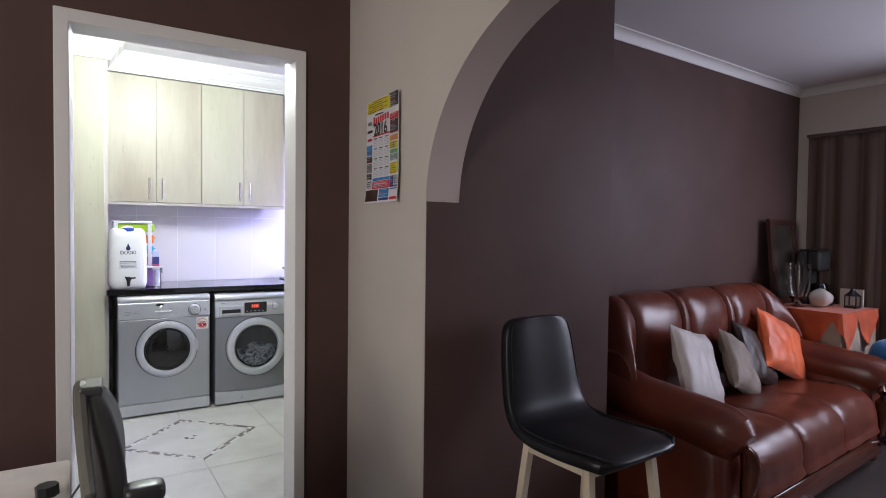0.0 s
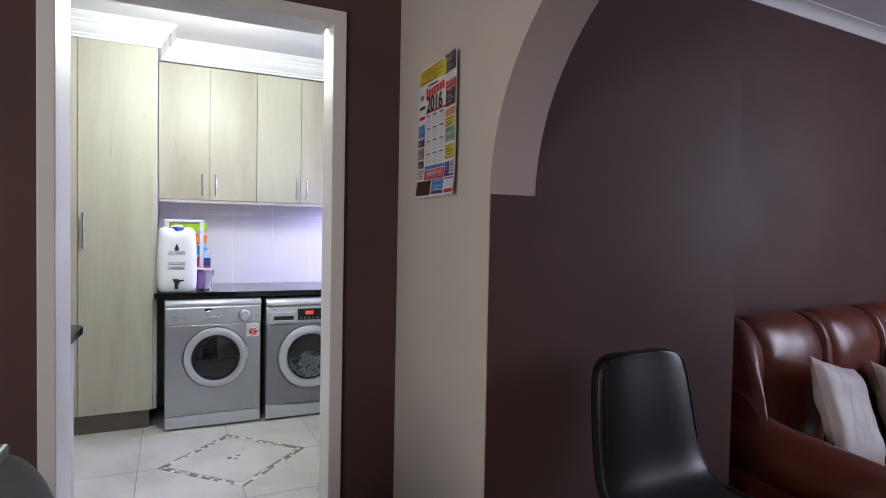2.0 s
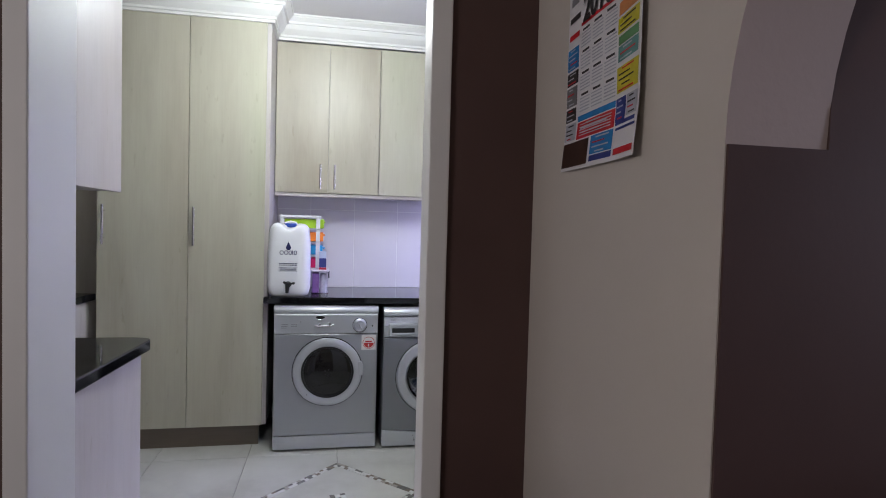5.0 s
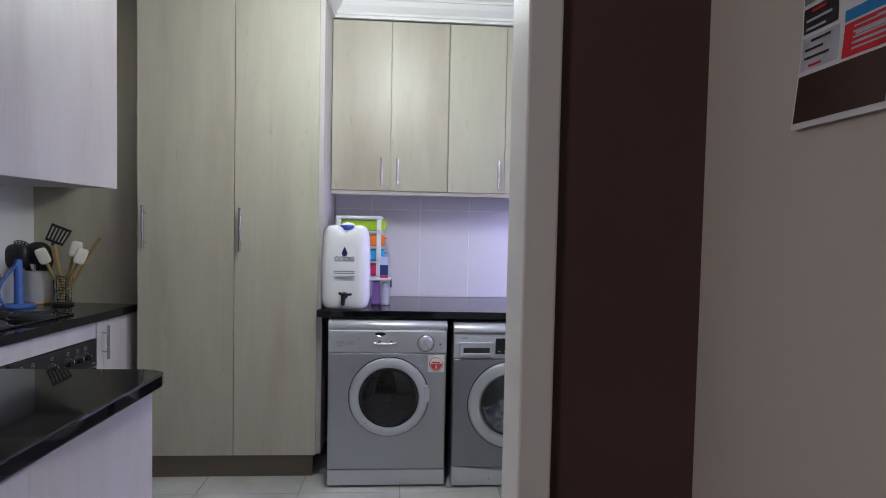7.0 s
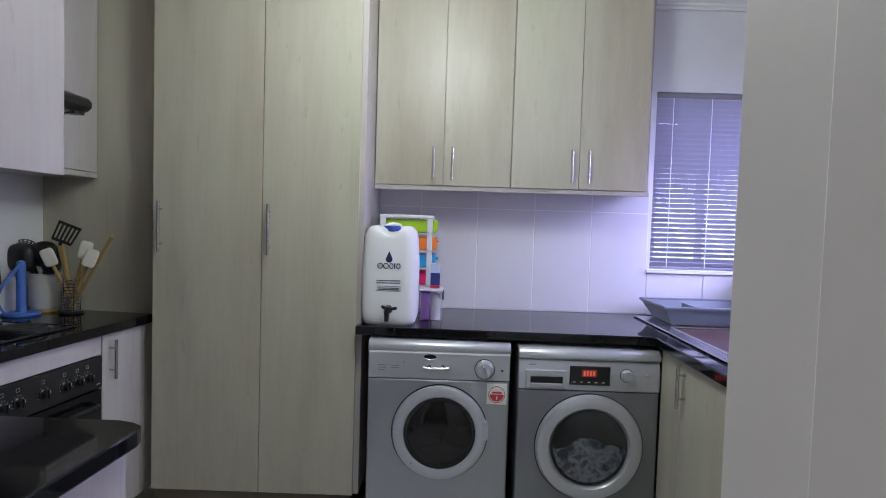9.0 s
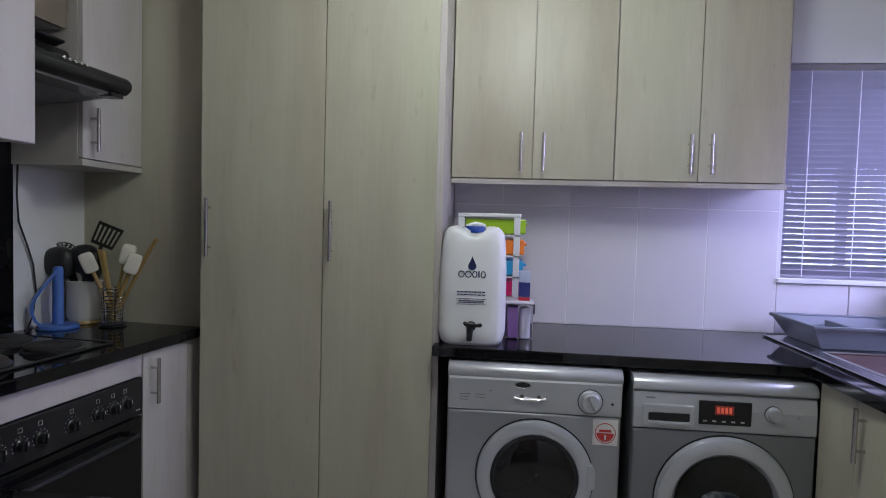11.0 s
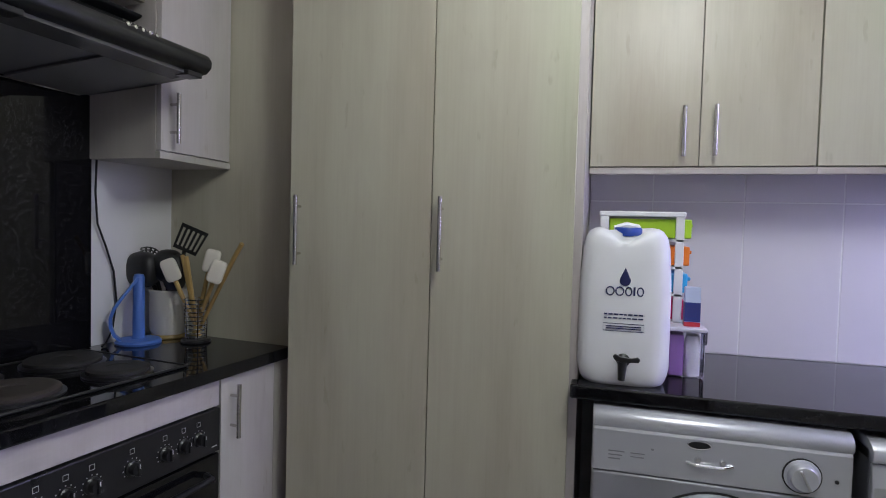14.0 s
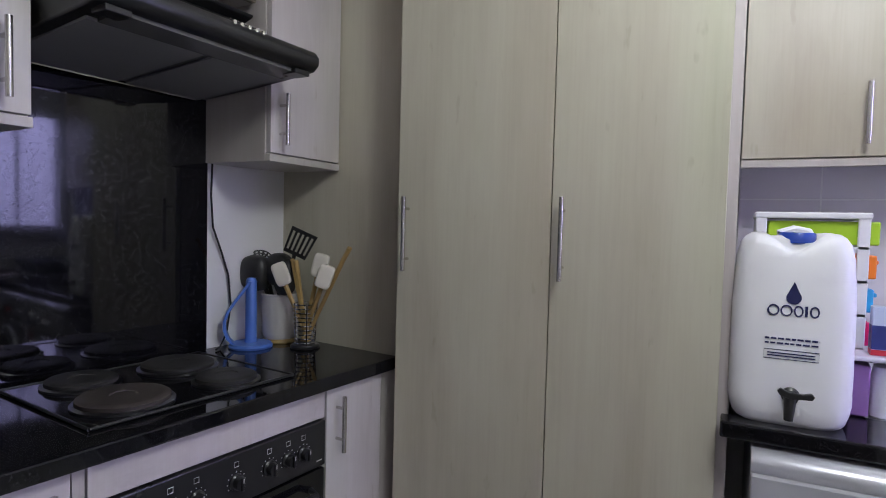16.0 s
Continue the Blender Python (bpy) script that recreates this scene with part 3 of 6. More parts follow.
def dryer():
    x0, x1, y = 0.018, 0.616, 4.50
    t = thing("tumble_dryer", (0.317, 4.78, 0), "silver front-loading tumble dryer with dark round door", "tumble dryer")
    part("body", rounded(x0, x1, y + 0.012, 5.05, 0.012, 0.84, 0.008), SILVER, t)
    part("front_panel", rounded(x0 + 0.002, x1 - 0.002, y, y + 0.03, 0.095, 0.69, 0.008), SILVER, t, smooth=True)
    part("control_panel", prism([(y + 0.03, 0.693), (y - 0.002, 0.693), (y - 0.002, 0.80), (y + 0.006, 0.815), (y + 0.03, 0.815)], x0 + 0.002, x1 - 0.002, "x", 0.003), SILVERL, t)
    part("top_edge", prism([(y - 0.004, 0.818), (y + 0.002, 0.806), (y + 0.02, 0.806), (y + 0.12, 0.818), (y + 0.12, 0.852), (y + 0.02, 0.852), (y + 0.004, 0.842), (y - 0.004, 0.83)], x0, x1, "x", 0.003), SILVERL, t, "bright silver rounded top edge", True)
    part("kick_panel", rounded(x0 + 0.002, x1 - 0.002, y + 0.002, y + 0.03, 0.012, 0.091, 0.005), SILVERL, t)
    c = (0.326, y, 0.469)
    door = part("door", lathe([(0.198, 0.0), (0.200, 0.008), (0.196, 0.02), (0.182, 0.027), (0.158, 0.026), (0.148, 0.018), (0.146, 0.004)], c, "y", 56), SILVERL, t, "round silver door ring", True)
    part("door_glass", lathe([(0.147, 0.0), (0.147, 0.012), (0.138, 0.017), (0.11, 0.024), (0.06, 0.03), (0.01, 0.031)], c, "y", 48), DGLASS, door, "dark domed door glass", True)
    for k in range(10):
        a = k * math.tau / 10
        rr = 0.034 if k % 2 else 0.018
        part("vent_hole", lathe([(0.006, 0.0), (0.004, 0.002)], (c[0] + rr * math.cos(a), y - 0.0315 + rr * 0.09, c[2] + rr * math.sin(a)), "y", 8), DARK, door)
    part("dark_seal", lathe([(0.204, 0.0), (0.204, 0.003), (0.198, 0.003)], c, "y", 48), DARK, door)
    part("inner_seal", lathe([(0.152, 0.018), (0.150, 0.024), (0.140, 0.022), (0.138, 0.014)], c, "y", 48), BLACKP, door, "black glossy seal", True)
    part("door_grip", prism([(0.505, 0.445), (0.528, 0.448), (0.532, 0.465), (0.532, 0.51), (0.520, 0.53), (0.500, 0.53)], y - 0.03, y, "y", 0.004), SILVERL, door)
    knob = part("dial", lathe([(0.040, 0.0), (0.040, 0.004), (0.034, 0.008), (0.032, 0.022), (0.028, 0.026), (0.0, 0.026)], (0.508, y - 0.002, 0.742), "y", 36), SILVERL, t, "round programme dial", True)
    part("dial_ring", lathe([(0.043, 0.0), (0.043, 0.0025), (0.039, 0.0025)], (0.508, y - 0.002, 0.742), "y", 36), DARK, t)
    m = box(0.505, 0.511, y - 0.036, y - 0.026, 0.716, 0.768, 0.001, 1)
    bmesh.ops.rotate(m, verts=m.verts, cent=(0.508, y, 0.742), matrix=Matrix.Rotation(radians(-25), 3, "Y"))
    part("pointer", m, CHROME, knob)
    part("lamp_dot", lathe([(0.005, 0), (0.004, 0.003)], (0.582, y - 0.002, 0.737), "y", 10), BLACKP, t)
    part("grip_line", join(sweep([(0.25, y - 0.003, 0.742), (0.272, y - 0.01, 0.738), (0.335, y - 0.01, 0.738), (0.357, y - 0.003, 0.742)], 0.004, 8), join(lathe([(0.009, 0), (0.006, 0.006)], (0.276, y - 0.002, 0.749), "y", 12), lathe([(0.009, 0), (0.006, 0.006)], (0.334, y - 0.002, 0.749), "y", 12))), CHROME, t)
    badge = part("badge", prism([(0.278 + 0.028 * math.cos(a), 0.787 + 0.011 * math.sin(a)) for a in [k * math.tau / 24 for k in range(24)]], y - 0.004, y - 0.001, "y"), BLACKP, t, "small oval black badge")
    part("badge_ring", sweep([(0.278 + 0.027 * math.cos(k * math.tau / 24), y - 0.0045, 0.787 + 0.010 * math.sin(k * math.tau / 24)) for k in range(24)], 0.0012, 5, closed=True), CHROME, badge)
    for k, (a, b, z) in enumerate(((0.06, 0.10, 0.745), (0.06, 0.095, 0.735), (0.115, 0.15, 0.745), (0.115, 0.148, 0.735), (0.06, 0.09, 0.725))):
        part("print_line", box(a, b, y - 0.0028, y - 0.0018, z, z + 0.003), SILVERD, t)
    st = part("sticker", box(0.520, 0.604, y - 0.0015, y - 0.0005, 0.594, 0.682), paint("sticker_white", (0.8, 0.79, 0.78), 0.5), t, "white safety sticker with red disc")
    red = paint("sticker_red", (0.5, 0.03, 0.03), 0.5)
    cx, cz = 0.562, 0.636
    half = [(cx + 0.029 * math.cos(math.pi + k * math.pi / 16), cz + 0.029 * math.sin(math.pi + k * math.pi / 16)) for k in range(17)]
    part("red_half", prism(half, y - 0.0025, y - 0.0015, "y"), red, st)
    part("red_ring", sweep([(cx + 0.034 * math.cos(k * math.tau / 28), y - 0.002, cz + 0.034 * math.sin(k * math.tau / 28)) for k in range(28)], 0.0014, 5, closed=True), red, st)
    part("bar_text", box(cx - 0.02, cx + 0.02, y - 0.0026, y - 0.0015, cz + 0.004, cz + 0.012), red, st)
    part("arrow", box(cx - 0.003, cx + 0.003, y - 0.0035, y - 0.0025, cz - 0.022, cz - 0.006), FRAMEW, st)


dryer()


def washer():
    x0, x1, y = 0.648, 1.240, 4.49
    t = thing("washing_machine", (0.944, 4.78, 0), "silver-grey front-loading washing machine with laundry inside", "washing machine")
    part("body", rounded(x0, x1, y + 0.012, 5.05, 0.012, 0.83, 0.008), SILVERD, t)
    part("front_panel", rounded(x0 + 0.002, x1 - 0.002, y, y + 0.03, 0.105, 0.665, 0.008), SILVERD, t, smooth=True)
    part("control_panel", prism([(y + 0.03, 0.668), (y - 0.002, 0.668), (y - 0.004, 0.74), (y + 0.004, 0.79), (y + 0.03, 0.80)], x0 + 0.002, x1 - 0.002, "x", 0.004), SILVERL, t)
    part("top", prism([(y - 0.006, 0.802), (y + 0.004, 0.794), (y + 0.05, 0.794), (5.05, 0.80), (5.05, 0.846), (y + 0.035, 0.846), (y + 0.008, 0.836), (y - 0.004, 0.82)], x0, x1, "x", 0.004), SILVERL, t, "bright silver rounded top", True)
    kick = [(x0 + 0.002, 0.012), (x1 - 0.002, 0.012), (x1 - 0.002, 0.112)] + [(x1 - 0.002 - k * (x1 - x0 - 0.004) / 12, 0.112 - 0.022 * math.sin(k * math.pi / 12)) for k in range(1, 13)]
    part("kick_panel", prism(kick, y - 0.002, y + 0.03, "y", 0.003), SILVERL, t)
    c = (0.952, y, 0.430)
    door = part("door", lathe([(0.222, 0.0), (0.224, 0.006), (0.216, 0.022), (0.195, 0.03), (0.172, 0.027), (0.160, 0.012), (0.158, -0.01)], c, "y", 56), SILVERL, t, "round silver porthole door ring", True)
    part("dark_seal", lathe([(0.228, 0.0), (0.228, 0.003), (0.222, 0.003)], c, "y", 48), DARK, door)
    part("drum", lathe([(0.156, 0.004), (0.156, -0.004), (0.01, -0.006)], c, "y", 40), BLACKGL, door, "dark porthole")
    lm, ln_t, lb = nodes_of("mixed_laundry")
    tone = ramp(ln_t, noise_tex(ln_t, coords(ln_t), 17, 4), [(0.36, (0.03, 0.045, 0.10)), (0.45, (0.22, 0.22, 0.24)), (0.53, (0.55, 0.54, 0.55)), (0.60, (0.25, 0.24, 0.26)), (0.68, (0.10, 0.06, 0.09))])
    ln_t.links.new(tone, lb.inputs["Base Color"])
    lb.inputs["Roughness"].default_value = 0.9
    heap = bmesh.new()
    rows = []
    for i in range(33):      # crumpled cloth heaped in the lower part of the drum
        u = -1 + i / 16
        top = 0.035 + 0.03 * noise.noise((u * 2.3, 0.4, 5.0)) - 0.05 * u * u
        low = -math.sqrt(max(0.0, 1 - u * u)) * 0.146
        col = []
        for k in range(25):
            z = low + (max(top, low + 0.002) - low) * k / 24
            q = Vector((u * 4.2, z * 30, 2.0))
            fold = abs(noise.noise(q)) + 0.5 * abs(noise.noise(q * 2.3))
            rim = min(1.0, k / 4, (24 - k) / 4, (1 - abs(u)) * 5)
            col.append(heap.verts.new((c[0] + u * 0.146, y - 0.004 - 0.019 * rim * (0.35 + 0.75 * min(1, fold * 1.3)), c[2] + z)))
        rows.append(col)
    for a, b in zip(rows, rows[1:]):
        for k in range(24):
            heap.faces.new((a[k], b[k], b[k + 1], a[k + 1]))
    bmesh.ops.recalc_face_normals(heap, faces=heap.faces[:])
    part("laundry", heap, lm, door, "crumpled grey and white laundry", True)
    part("door_glass", lathe([(0.160, 0.018), (0.14, 0.026), (0.10, 0.033), (0.05, 0.037), (0.01, 0.038)], c, "y", 40), glass("porthole_glass", (0.75, 0.8, 0.85), 0.02), door, "domed clear porthole glass", True)
    dr = part("drawer", rounded(x0 + 0.03, x0 + 0.20, y - 0.008, y + 0.01, 0.672, 0.752, 0.006), SILVERL, t, "detergent drawer")
    part("drawer_grip", rounded(x0 + 0.05, x0 + 0.185, y - 0.011, y, 0.697, 0.725, 0.004), BLACKP, dr)
    part("drawer_lip", rounded(x0 + 0.05, x0 + 0.185, y - 0.014, y - 0.004, 0.684, 0.696, 0.003), SILVERL, dr)
    ds = part("display", rounded(0.862, 1.030, y - 0.008, y + 0.002, 0.692, 0.772, 0.004), BLACKP, t, "black display panel")
    part("screen", box(0.912, 0.972, y - 0.0095, y - 0.008, 0.728, 0.758), glow("red_display_glow", (0.22, 0.03, 0.02), 0.3), ds, "dim red lit digits field")
    for k in range(4):
        part("digit", box(0.918 + k * 0.013, 0.926 + k * 0.013, y - 0.0105, y - 0.0095, 0.733, 0.753), glow("red_digit_glow", (0.7, 0.12, 0.07), 0.4), ds)
    for k in range(5):
        part("button", box(0.875 + k * 0.03, 0.887 + k * 0.03, y - 0.0095, y - 0.008, 0.703, 0.708), SILVERL, ds)
    part("dial", lathe([(0.026, 0.0), (0.026, 0.006), (0.021, 0.010), (0.019, 0.024), (0.0, 0.025)], (1.098, y - 0.003, 0.737), "y", 30), SILVERL, t, "round programme dial", True)
    part("dial_ring", lathe([(0.028, 0.0), (0.028, 0.0025), (0.025, 0.0025)], (1.098, y - 0.003, 0.737), "y", 30), DARK, t)
    part("start_button", lathe([(0.011, 0), (0.009, 0.006)], (1.185, y - 0.003, 0.735), "y", 16), SILVERL, t)
    part("print_line", box(0.69, 0.72, y - 0.0035, y - 0.002, 0.770, 0.775), SILVERD, t)


washer()


# ---- kitchen: hob, oven, hood ----
def hob():
    t = thing("electric_hob", (-1.32, 4.06, CT), "black glass electric hob with four solid plates", "hob")
    x0, x1, y0, y1 = -1.492, -1.064, 3.775, 4.305
    part("glass_top", box(x0, x1, y0, y1, CT, CT + 0.006, 0.002, 2), BLACKGL, t)
    for n, (a, b) in enumerate((((x0, y0), (x1, y0)), ((x1, y0), (x1, y1)), ((x1, y1), (x0, y1)), ((x0, y1), (x0, y0)))):
        part("trim", sweep([(*a, CT + 0.005), (*b, CT + 0.005)], 0.004, 6), BLACKP, t)
    burnt = paint("iron_plate_browned", (0.038, 0.031, 0.027), 0.55, 0.5, 90, 0.3, big=5)
    for x, y, r, m in ((-1.150, 4.155, 0.076, BLACKM), (-1.365, 4.155, 0.095, BLACKM), (-1.395, 3.915, 0.080, BLACKM), (-1.178, 3.905, 0.098, burnt)):
        p = part("hot_plate", lathe([(r, 0.006), (r, 0.022), (r - 0.006, 0.026), (r - 0.02, 0.0265), (0.03, 0.026), (0.028, 0.024), (0.0, 0.024)], (x, y, CT), "z", 40), m, t, "", True)
        part("rim", lathe([(r + 0.009, 0.0045), (r + 0.010, 0.011), (r + 0.001, 0.014), (r - 0.002, 0.0065)], (x, y, CT), "z", 40), metal("plate_rim_steel", (0.25, 0.25, 0.26), 0.3), p, "", True)


hob()


def oven():
    t = thing("built_in_oven", (-1.28, 4.05, 0.13), "black built-in electric oven with white-marked knobs", "oven")
    xf = -0.990
    part("body", box(LEFT + 0.03, OX - 0.02, 3.762, 4.343, 0.132, 0.775), BLACKM, t)
    part("control_panel", box(OX - 0.02, xf, 3.748, 4.358, 0.655, 0.780, 0.003, 2), BLACKP, t)
    d = part("door", box(OX - 0.02, xf - 0.002, 3.748, 4.358, 0.135, 0.648, 0.004, 2), BLACKGL, t, "black glass oven door")
    part("door_handle", sweep([(xf, 3.80, 0.60), (xf + 0.035, 3.81, 0.60), (xf + 0.035, 4.295, 0.60), (xf, 4.305, 0.60)], 0.009, 8), BLACKP, d, "", True)
    white = paint("white_print", (0.6, 0.6, 0.6), 0.6)
    for y in (3.838, 3.901, 3.962, 4.066, 4.163, 4.224, 4.276):
        k = part("knob", lathe([(0.020, 0.0), (0.020, 0.004), (0.016, 0.008), (0.0145, 0.022), (0.0, 0.023)], (xf, y, 0.712), "x", 20), BLACKP, t, "", True)
        part("grip", box(xf + 0.02, xf + 0.028, y - 0.0035, y + 0.0035, 0.697, 0.727, 0.001, 1), BLACKP, k)
        part("pointer_mark", box(xf + 0.0275, xf + 0.0285, y - 0.0012, y + 0.0012, 0.716, 0.726), white, k)
        sq = sweep([(xf + 0.0006, y - 0.006, 0.748), (xf + 0.0006, y + 0.006, 0.748), (xf + 0.0006, y + 0.006, 0.760), (xf + 0.0006, y - 0.006, 0.760)], 0.0009, 4, closed=True)
        part("symbol", sq, white, k)
        ticks = None
        for a in range(9):
            an = radians(-120 + a * 30)
            cy, cz = y + 0.0245 * math.sin(an), 0.712 + 0.0245 * math.cos(an)
            ticks = box(xf + 0.0002, xf + 0.0010, cy - 0.0012, cy + 0.0012, cz - 0.0012, cz + 0.0012, bm=ticks)
        tagged(part("tick_marks", ticks, white, k), kind="stuff")
    part("brand_mark", box(xf + 0.0002, xf + 0.001, 4.325, 4.345, 0.672, 0.675), white, t)


oven()


def hood():
    t = thing("extractor_hood", (-1.42, 4.085, 1.72), "black slimline extractor hood with grey filters", "extractor hood")
    y0, y1 = 3.790, 4.390
    # side section: back, slanting up to the rounded front lip
    body = [(-1.545, 1.712), (-1.30, 1.728), (-1.125, 1.744), (-1.085, 1.750), (-1.068, 1.765), (-1.066, 1.785), (-1.080, 1.803), (-1.12, 1.815), (-1.30, 1.878), (-1.315, 1.905), (-1.545, 1.91)]
    part("canopy", prism([(p[0], p[1]) for p in body], y0, y1, "y", 0.006, seg=3), BLACKP, t, "", True)
    lid = [(-1.545, 1.912), (-1.33, 1.912), (-1.30, 1.922), (-1.295, 1.93), (-1.325, 1.934), (-1.545, 1.965)]
    part("upper_flap", prism(lid, y0 + 0.01, y1 - 0.03, "y", 0.003), BLACKP, t)
    filt = paint("grease_filter_grey", (0.26, 0.26, 0.27), 0.45, 0.1, 400, 0.5, metal=0.3)
    ym = (y0 + y1) / 2 + 0.02
    for a, b in ((y0 + 0.03, ym - 0.012), (ym + 0.012, y1 - 0.035)):
        part("grease_filter", prism([(-1.53, 1.706), (-1.17, 1.733), (-1.17, 1.740), (-1.53, 1.713)], a, b, "y"), filt, t, "grey metal mesh filter")
    part("light_strip", sweep([(-1.535, y0 + 0.03, 1.706), (-1.535, y1 - 0.04, 1.706)], 0.003, 6), CHROME, t)
    part("lamp_cover", prism([(-1.165, 1.731), (-1.10, 1.739), (-1.10, 1.748), (-1.165, 1.741)], y0 + 0.05, y1 - 0.05, "y"), paint("smoked_lamp_cover", (0.10, 0.10, 0.10), 0.2), t)
    part("end_clip", box(-1.135, -1.085, y1 - 0.075, y1 - 0.02, 1.734, 1.748, 0.003, 2), BLACKP, t)
    part("end_clip", box(-1.135, -1.085, y0 + 0.02, y0 + 0.075, 1.734, 1.748, 0.003, 2), BLACKP, t)
    for k in range(5):
        part("button", lathe([(0.0055, 0.0), (0.005, 0.004), (0.0, 0.0045)], (-1.076, 4.105 + 0.022 * k, 1.800), "x", 12), CHROME, t, "", True)
        part("button_mark", box(-1.090, -1.088, 4.104 + 0.022 * k, 4.107 + 0.022 * k, 1.809, 1.812), CHROME, t)
    return t


hood()
cable = thing("power_cable", (LEFT + 0.01, 4.43, 1.5), "thin black power cable hanging down the wall", "cable")
pts = [(-1.546, 4.425, 1.74), (-1.546, 4.428, 1.52), (-1.548, 4.425, 1.40), (-1.55, 4.435, 1.30), (-1.55, 4.47, 1.22), (-1.55, 4.50, 1.14), (-1.548, 4.51, 1.04), (-1.545, 4.49, 0.945), (-1.53, 4.45, 0.908), (-1.515, 4.42, 0.905)]
part("lead", sweep(pts, 0.0035, 6), BLACKP, cable, "", True)


# ---- kitchen: on the hob counter ----
def roll_holder():
    blue = paint("blue_plastic", (0.075, 0.17, 0.52), 0.35, 0.05)
    t = thing("kitchen_roll_holder", (-1.487, 4.53, CT), "empty blue plastic kitchen roll holder", "roll holder")
    x, y = -1.475, 4.53
    part("base", lathe([(0.070, 0.0), (0.072, 0.006), (0.066, 0.014), (0.02, 0.017), (0.0, 0.017)], (x, y, CT), "z", 36), blue, t, "", True)
    part("post", lathe([(0.022, 0.015), (0.019, 0.03), (0.018, 0.22), (0.014, 0.232), (0.0, 0.235)], (x, y, CT), "z", 24), blue, t, "", True)
    bow = [(0.012, 0.060), (0.03, 0.082), (0.06, 0.095), (0.09, 0.096), (0.12, 0.084), (0.15, 0.062), (0.18, 0.036), (0.205, 0.016), (0.222, 0.004)]
    arc = [(x - 0.54 * d, y - 0.68 * d, CT + h) for h, d in bow]
    bm = bmesh.new()
    rows = []
    for p in arc:
        rows.append([bm.verts.new((p[0] + o * 0.7 + e * 0.54, p[1] - o * 0.7 + e * 0.68, p[2])) for o, e in ((-0.022, 0.006), (0.022, 0.006), (0.022, -0.006), (-0.022, -0.006))])
    for r0, r1 in zip(rows, rows[1:]):
        for k in range(4):
            bm.faces.new((r0[k], r0[(k + 1) % 4], r1[(k + 1) % 4], r1[k]))
    bm.faces.new(rows[0])
    bm.faces.new(rows[-1][::-1])
    bmesh.ops.recalc_face_normals(bm, faces=bm.faces[:])
    part("tension_arm", bm, blue, t, "", True)


roll_holder()


def crock():
    x, y = -1.462, 4.655
    t = thing("utensil_crock", (x, y, CT), "white ceramic crock full of black kitchen utensils", "utensil holder")
    wh = paint("white_ceramic", (0.66, 0.63, 0.60), 0.25, 0.04)
    part("pot", lathe([(0.052, 0.012), (0.062, 0.03), (0.064, 0.16), (0.067, 0.168), (0.062, 0.172), (0.058, 0.165), (0.054, 0.02), (0.0, 0.018)], (x, y, CT), "z", 36), wh, t, "", True)
    part("foot", lathe([(0.058, 0.0), (0.060, 0.004), (0.056, 0.014), (0.0, 0.014)], (x, y, CT), "z", 36), paint("ochre_glaze", (0.35, 0.24, 0.08), 0.4), t, "ochre glazed foot", True)
    nyl = paint("black_nylon", (0.018, 0.018, 0.018), 0.45, 0.1)

    def tool(tip, head, label):
        h = part("utensil", sweep([(x, y, CT + 0.05), tip], 0.007, 8), nyl, t, label, True)
        part("head", head, nyl, h, "", True)

    def pierced(nu, nv, gap, put, thick):
        """A sheet of nu by nv cells with some left open, made solid."""
        b = bmesh.new()
        g = {}
        for i in range(nu):
            for j in range(nv):
                if gap(i, j):
                    continue
                q = [(i, j), (i + 1, j), (i + 1, j + 1), (i, j + 1)]
                for k in q:
                    if k not in g:
                        g[k] = b.verts.new(put(k[0] / nu, k[1] / nv))
                b.faces.new([g[k] for k in q])
        bmesh.ops.solidify(b, geom=b.faces[:], thickness=thick)
        bmesh.ops.recalc_face_normals(b, faces=b.faces[:])
        return b

    def slotted(c, lean, w=0.042, h=0.055):
        """A turner blade with cut-through slots, leaning to one side."""
        bm = pierced(11, 7, lambda i, j: 0 < j < 6 and i % 2 == 1, lambda u, v: (c[0] + (u - 0.5) * 2.3 * w * (0.86 + 0.14 * v), c[1], c[2] + (v - 0.5) * 2.2 * h), 0.006)
        bmesh.ops.rotate(bm, verts=bm.verts, cent=c, matrix=Matrix.Rotation(radians(30), 3, "Z") @ Matrix.Rotation(radians(lean), 3, "Y"))
        return bm

    tool((-1.352, 4.60, 1.215), slotted((-1.330, 4.6, 1.252), 24, 0.040, 0.040), "black slotted turner")

    def skimmer(cx, cy, cz, r=0.046):
        """A round lattice blade with open holes, tipped forwards."""
        def ring(u, v):
            a, q = u * math.tau, r * (0.12 + 0.88 * v)
            return (q * math.cos(a), q * math.sin(a), -0.012 * (1 - (q / r) ** 2))
        b = pierced(32, 9, lambda i, j: j < 8 and j % 2 == 1 and i % 2 == 1, ring, 0.003)
        bmesh.ops.remove_doubles(b, verts=b.verts[:], dist=0.0002)
        bmesh.ops.rotate(b, verts=b.verts, cent=(0, 0, 0), matrix=Matrix.Rotation(radians(52), 3, Vector((0.71, 0.7, 0))))
        bmesh.ops.translate(b, verts=b.verts, vec=(cx, cy, cz))
        return b
    tool((-1.505, 4.62, 1.17), skimmer(-1.515, 4.61, 1.185), "black perforated skimmer")
    tool((-1.50, 4.60, 1.13), puff(-1.575, -1.455, 4.55, 4.63, 1.08, 1.205, 2.6, 8), "black ladle")
    tool((-1.44, 4.62, 1.15), puff(-1.485, -1.385, 4.58, 4.66, 1.10, 1.215, 2.6, 8), "black serving spoon")
    tool((-1.42, 4.61, 1.15), puff(-1.445, -1.365, 4.585, 4.645, 1.07, 1.20, 2.6, 8), "black masher head")


crock()


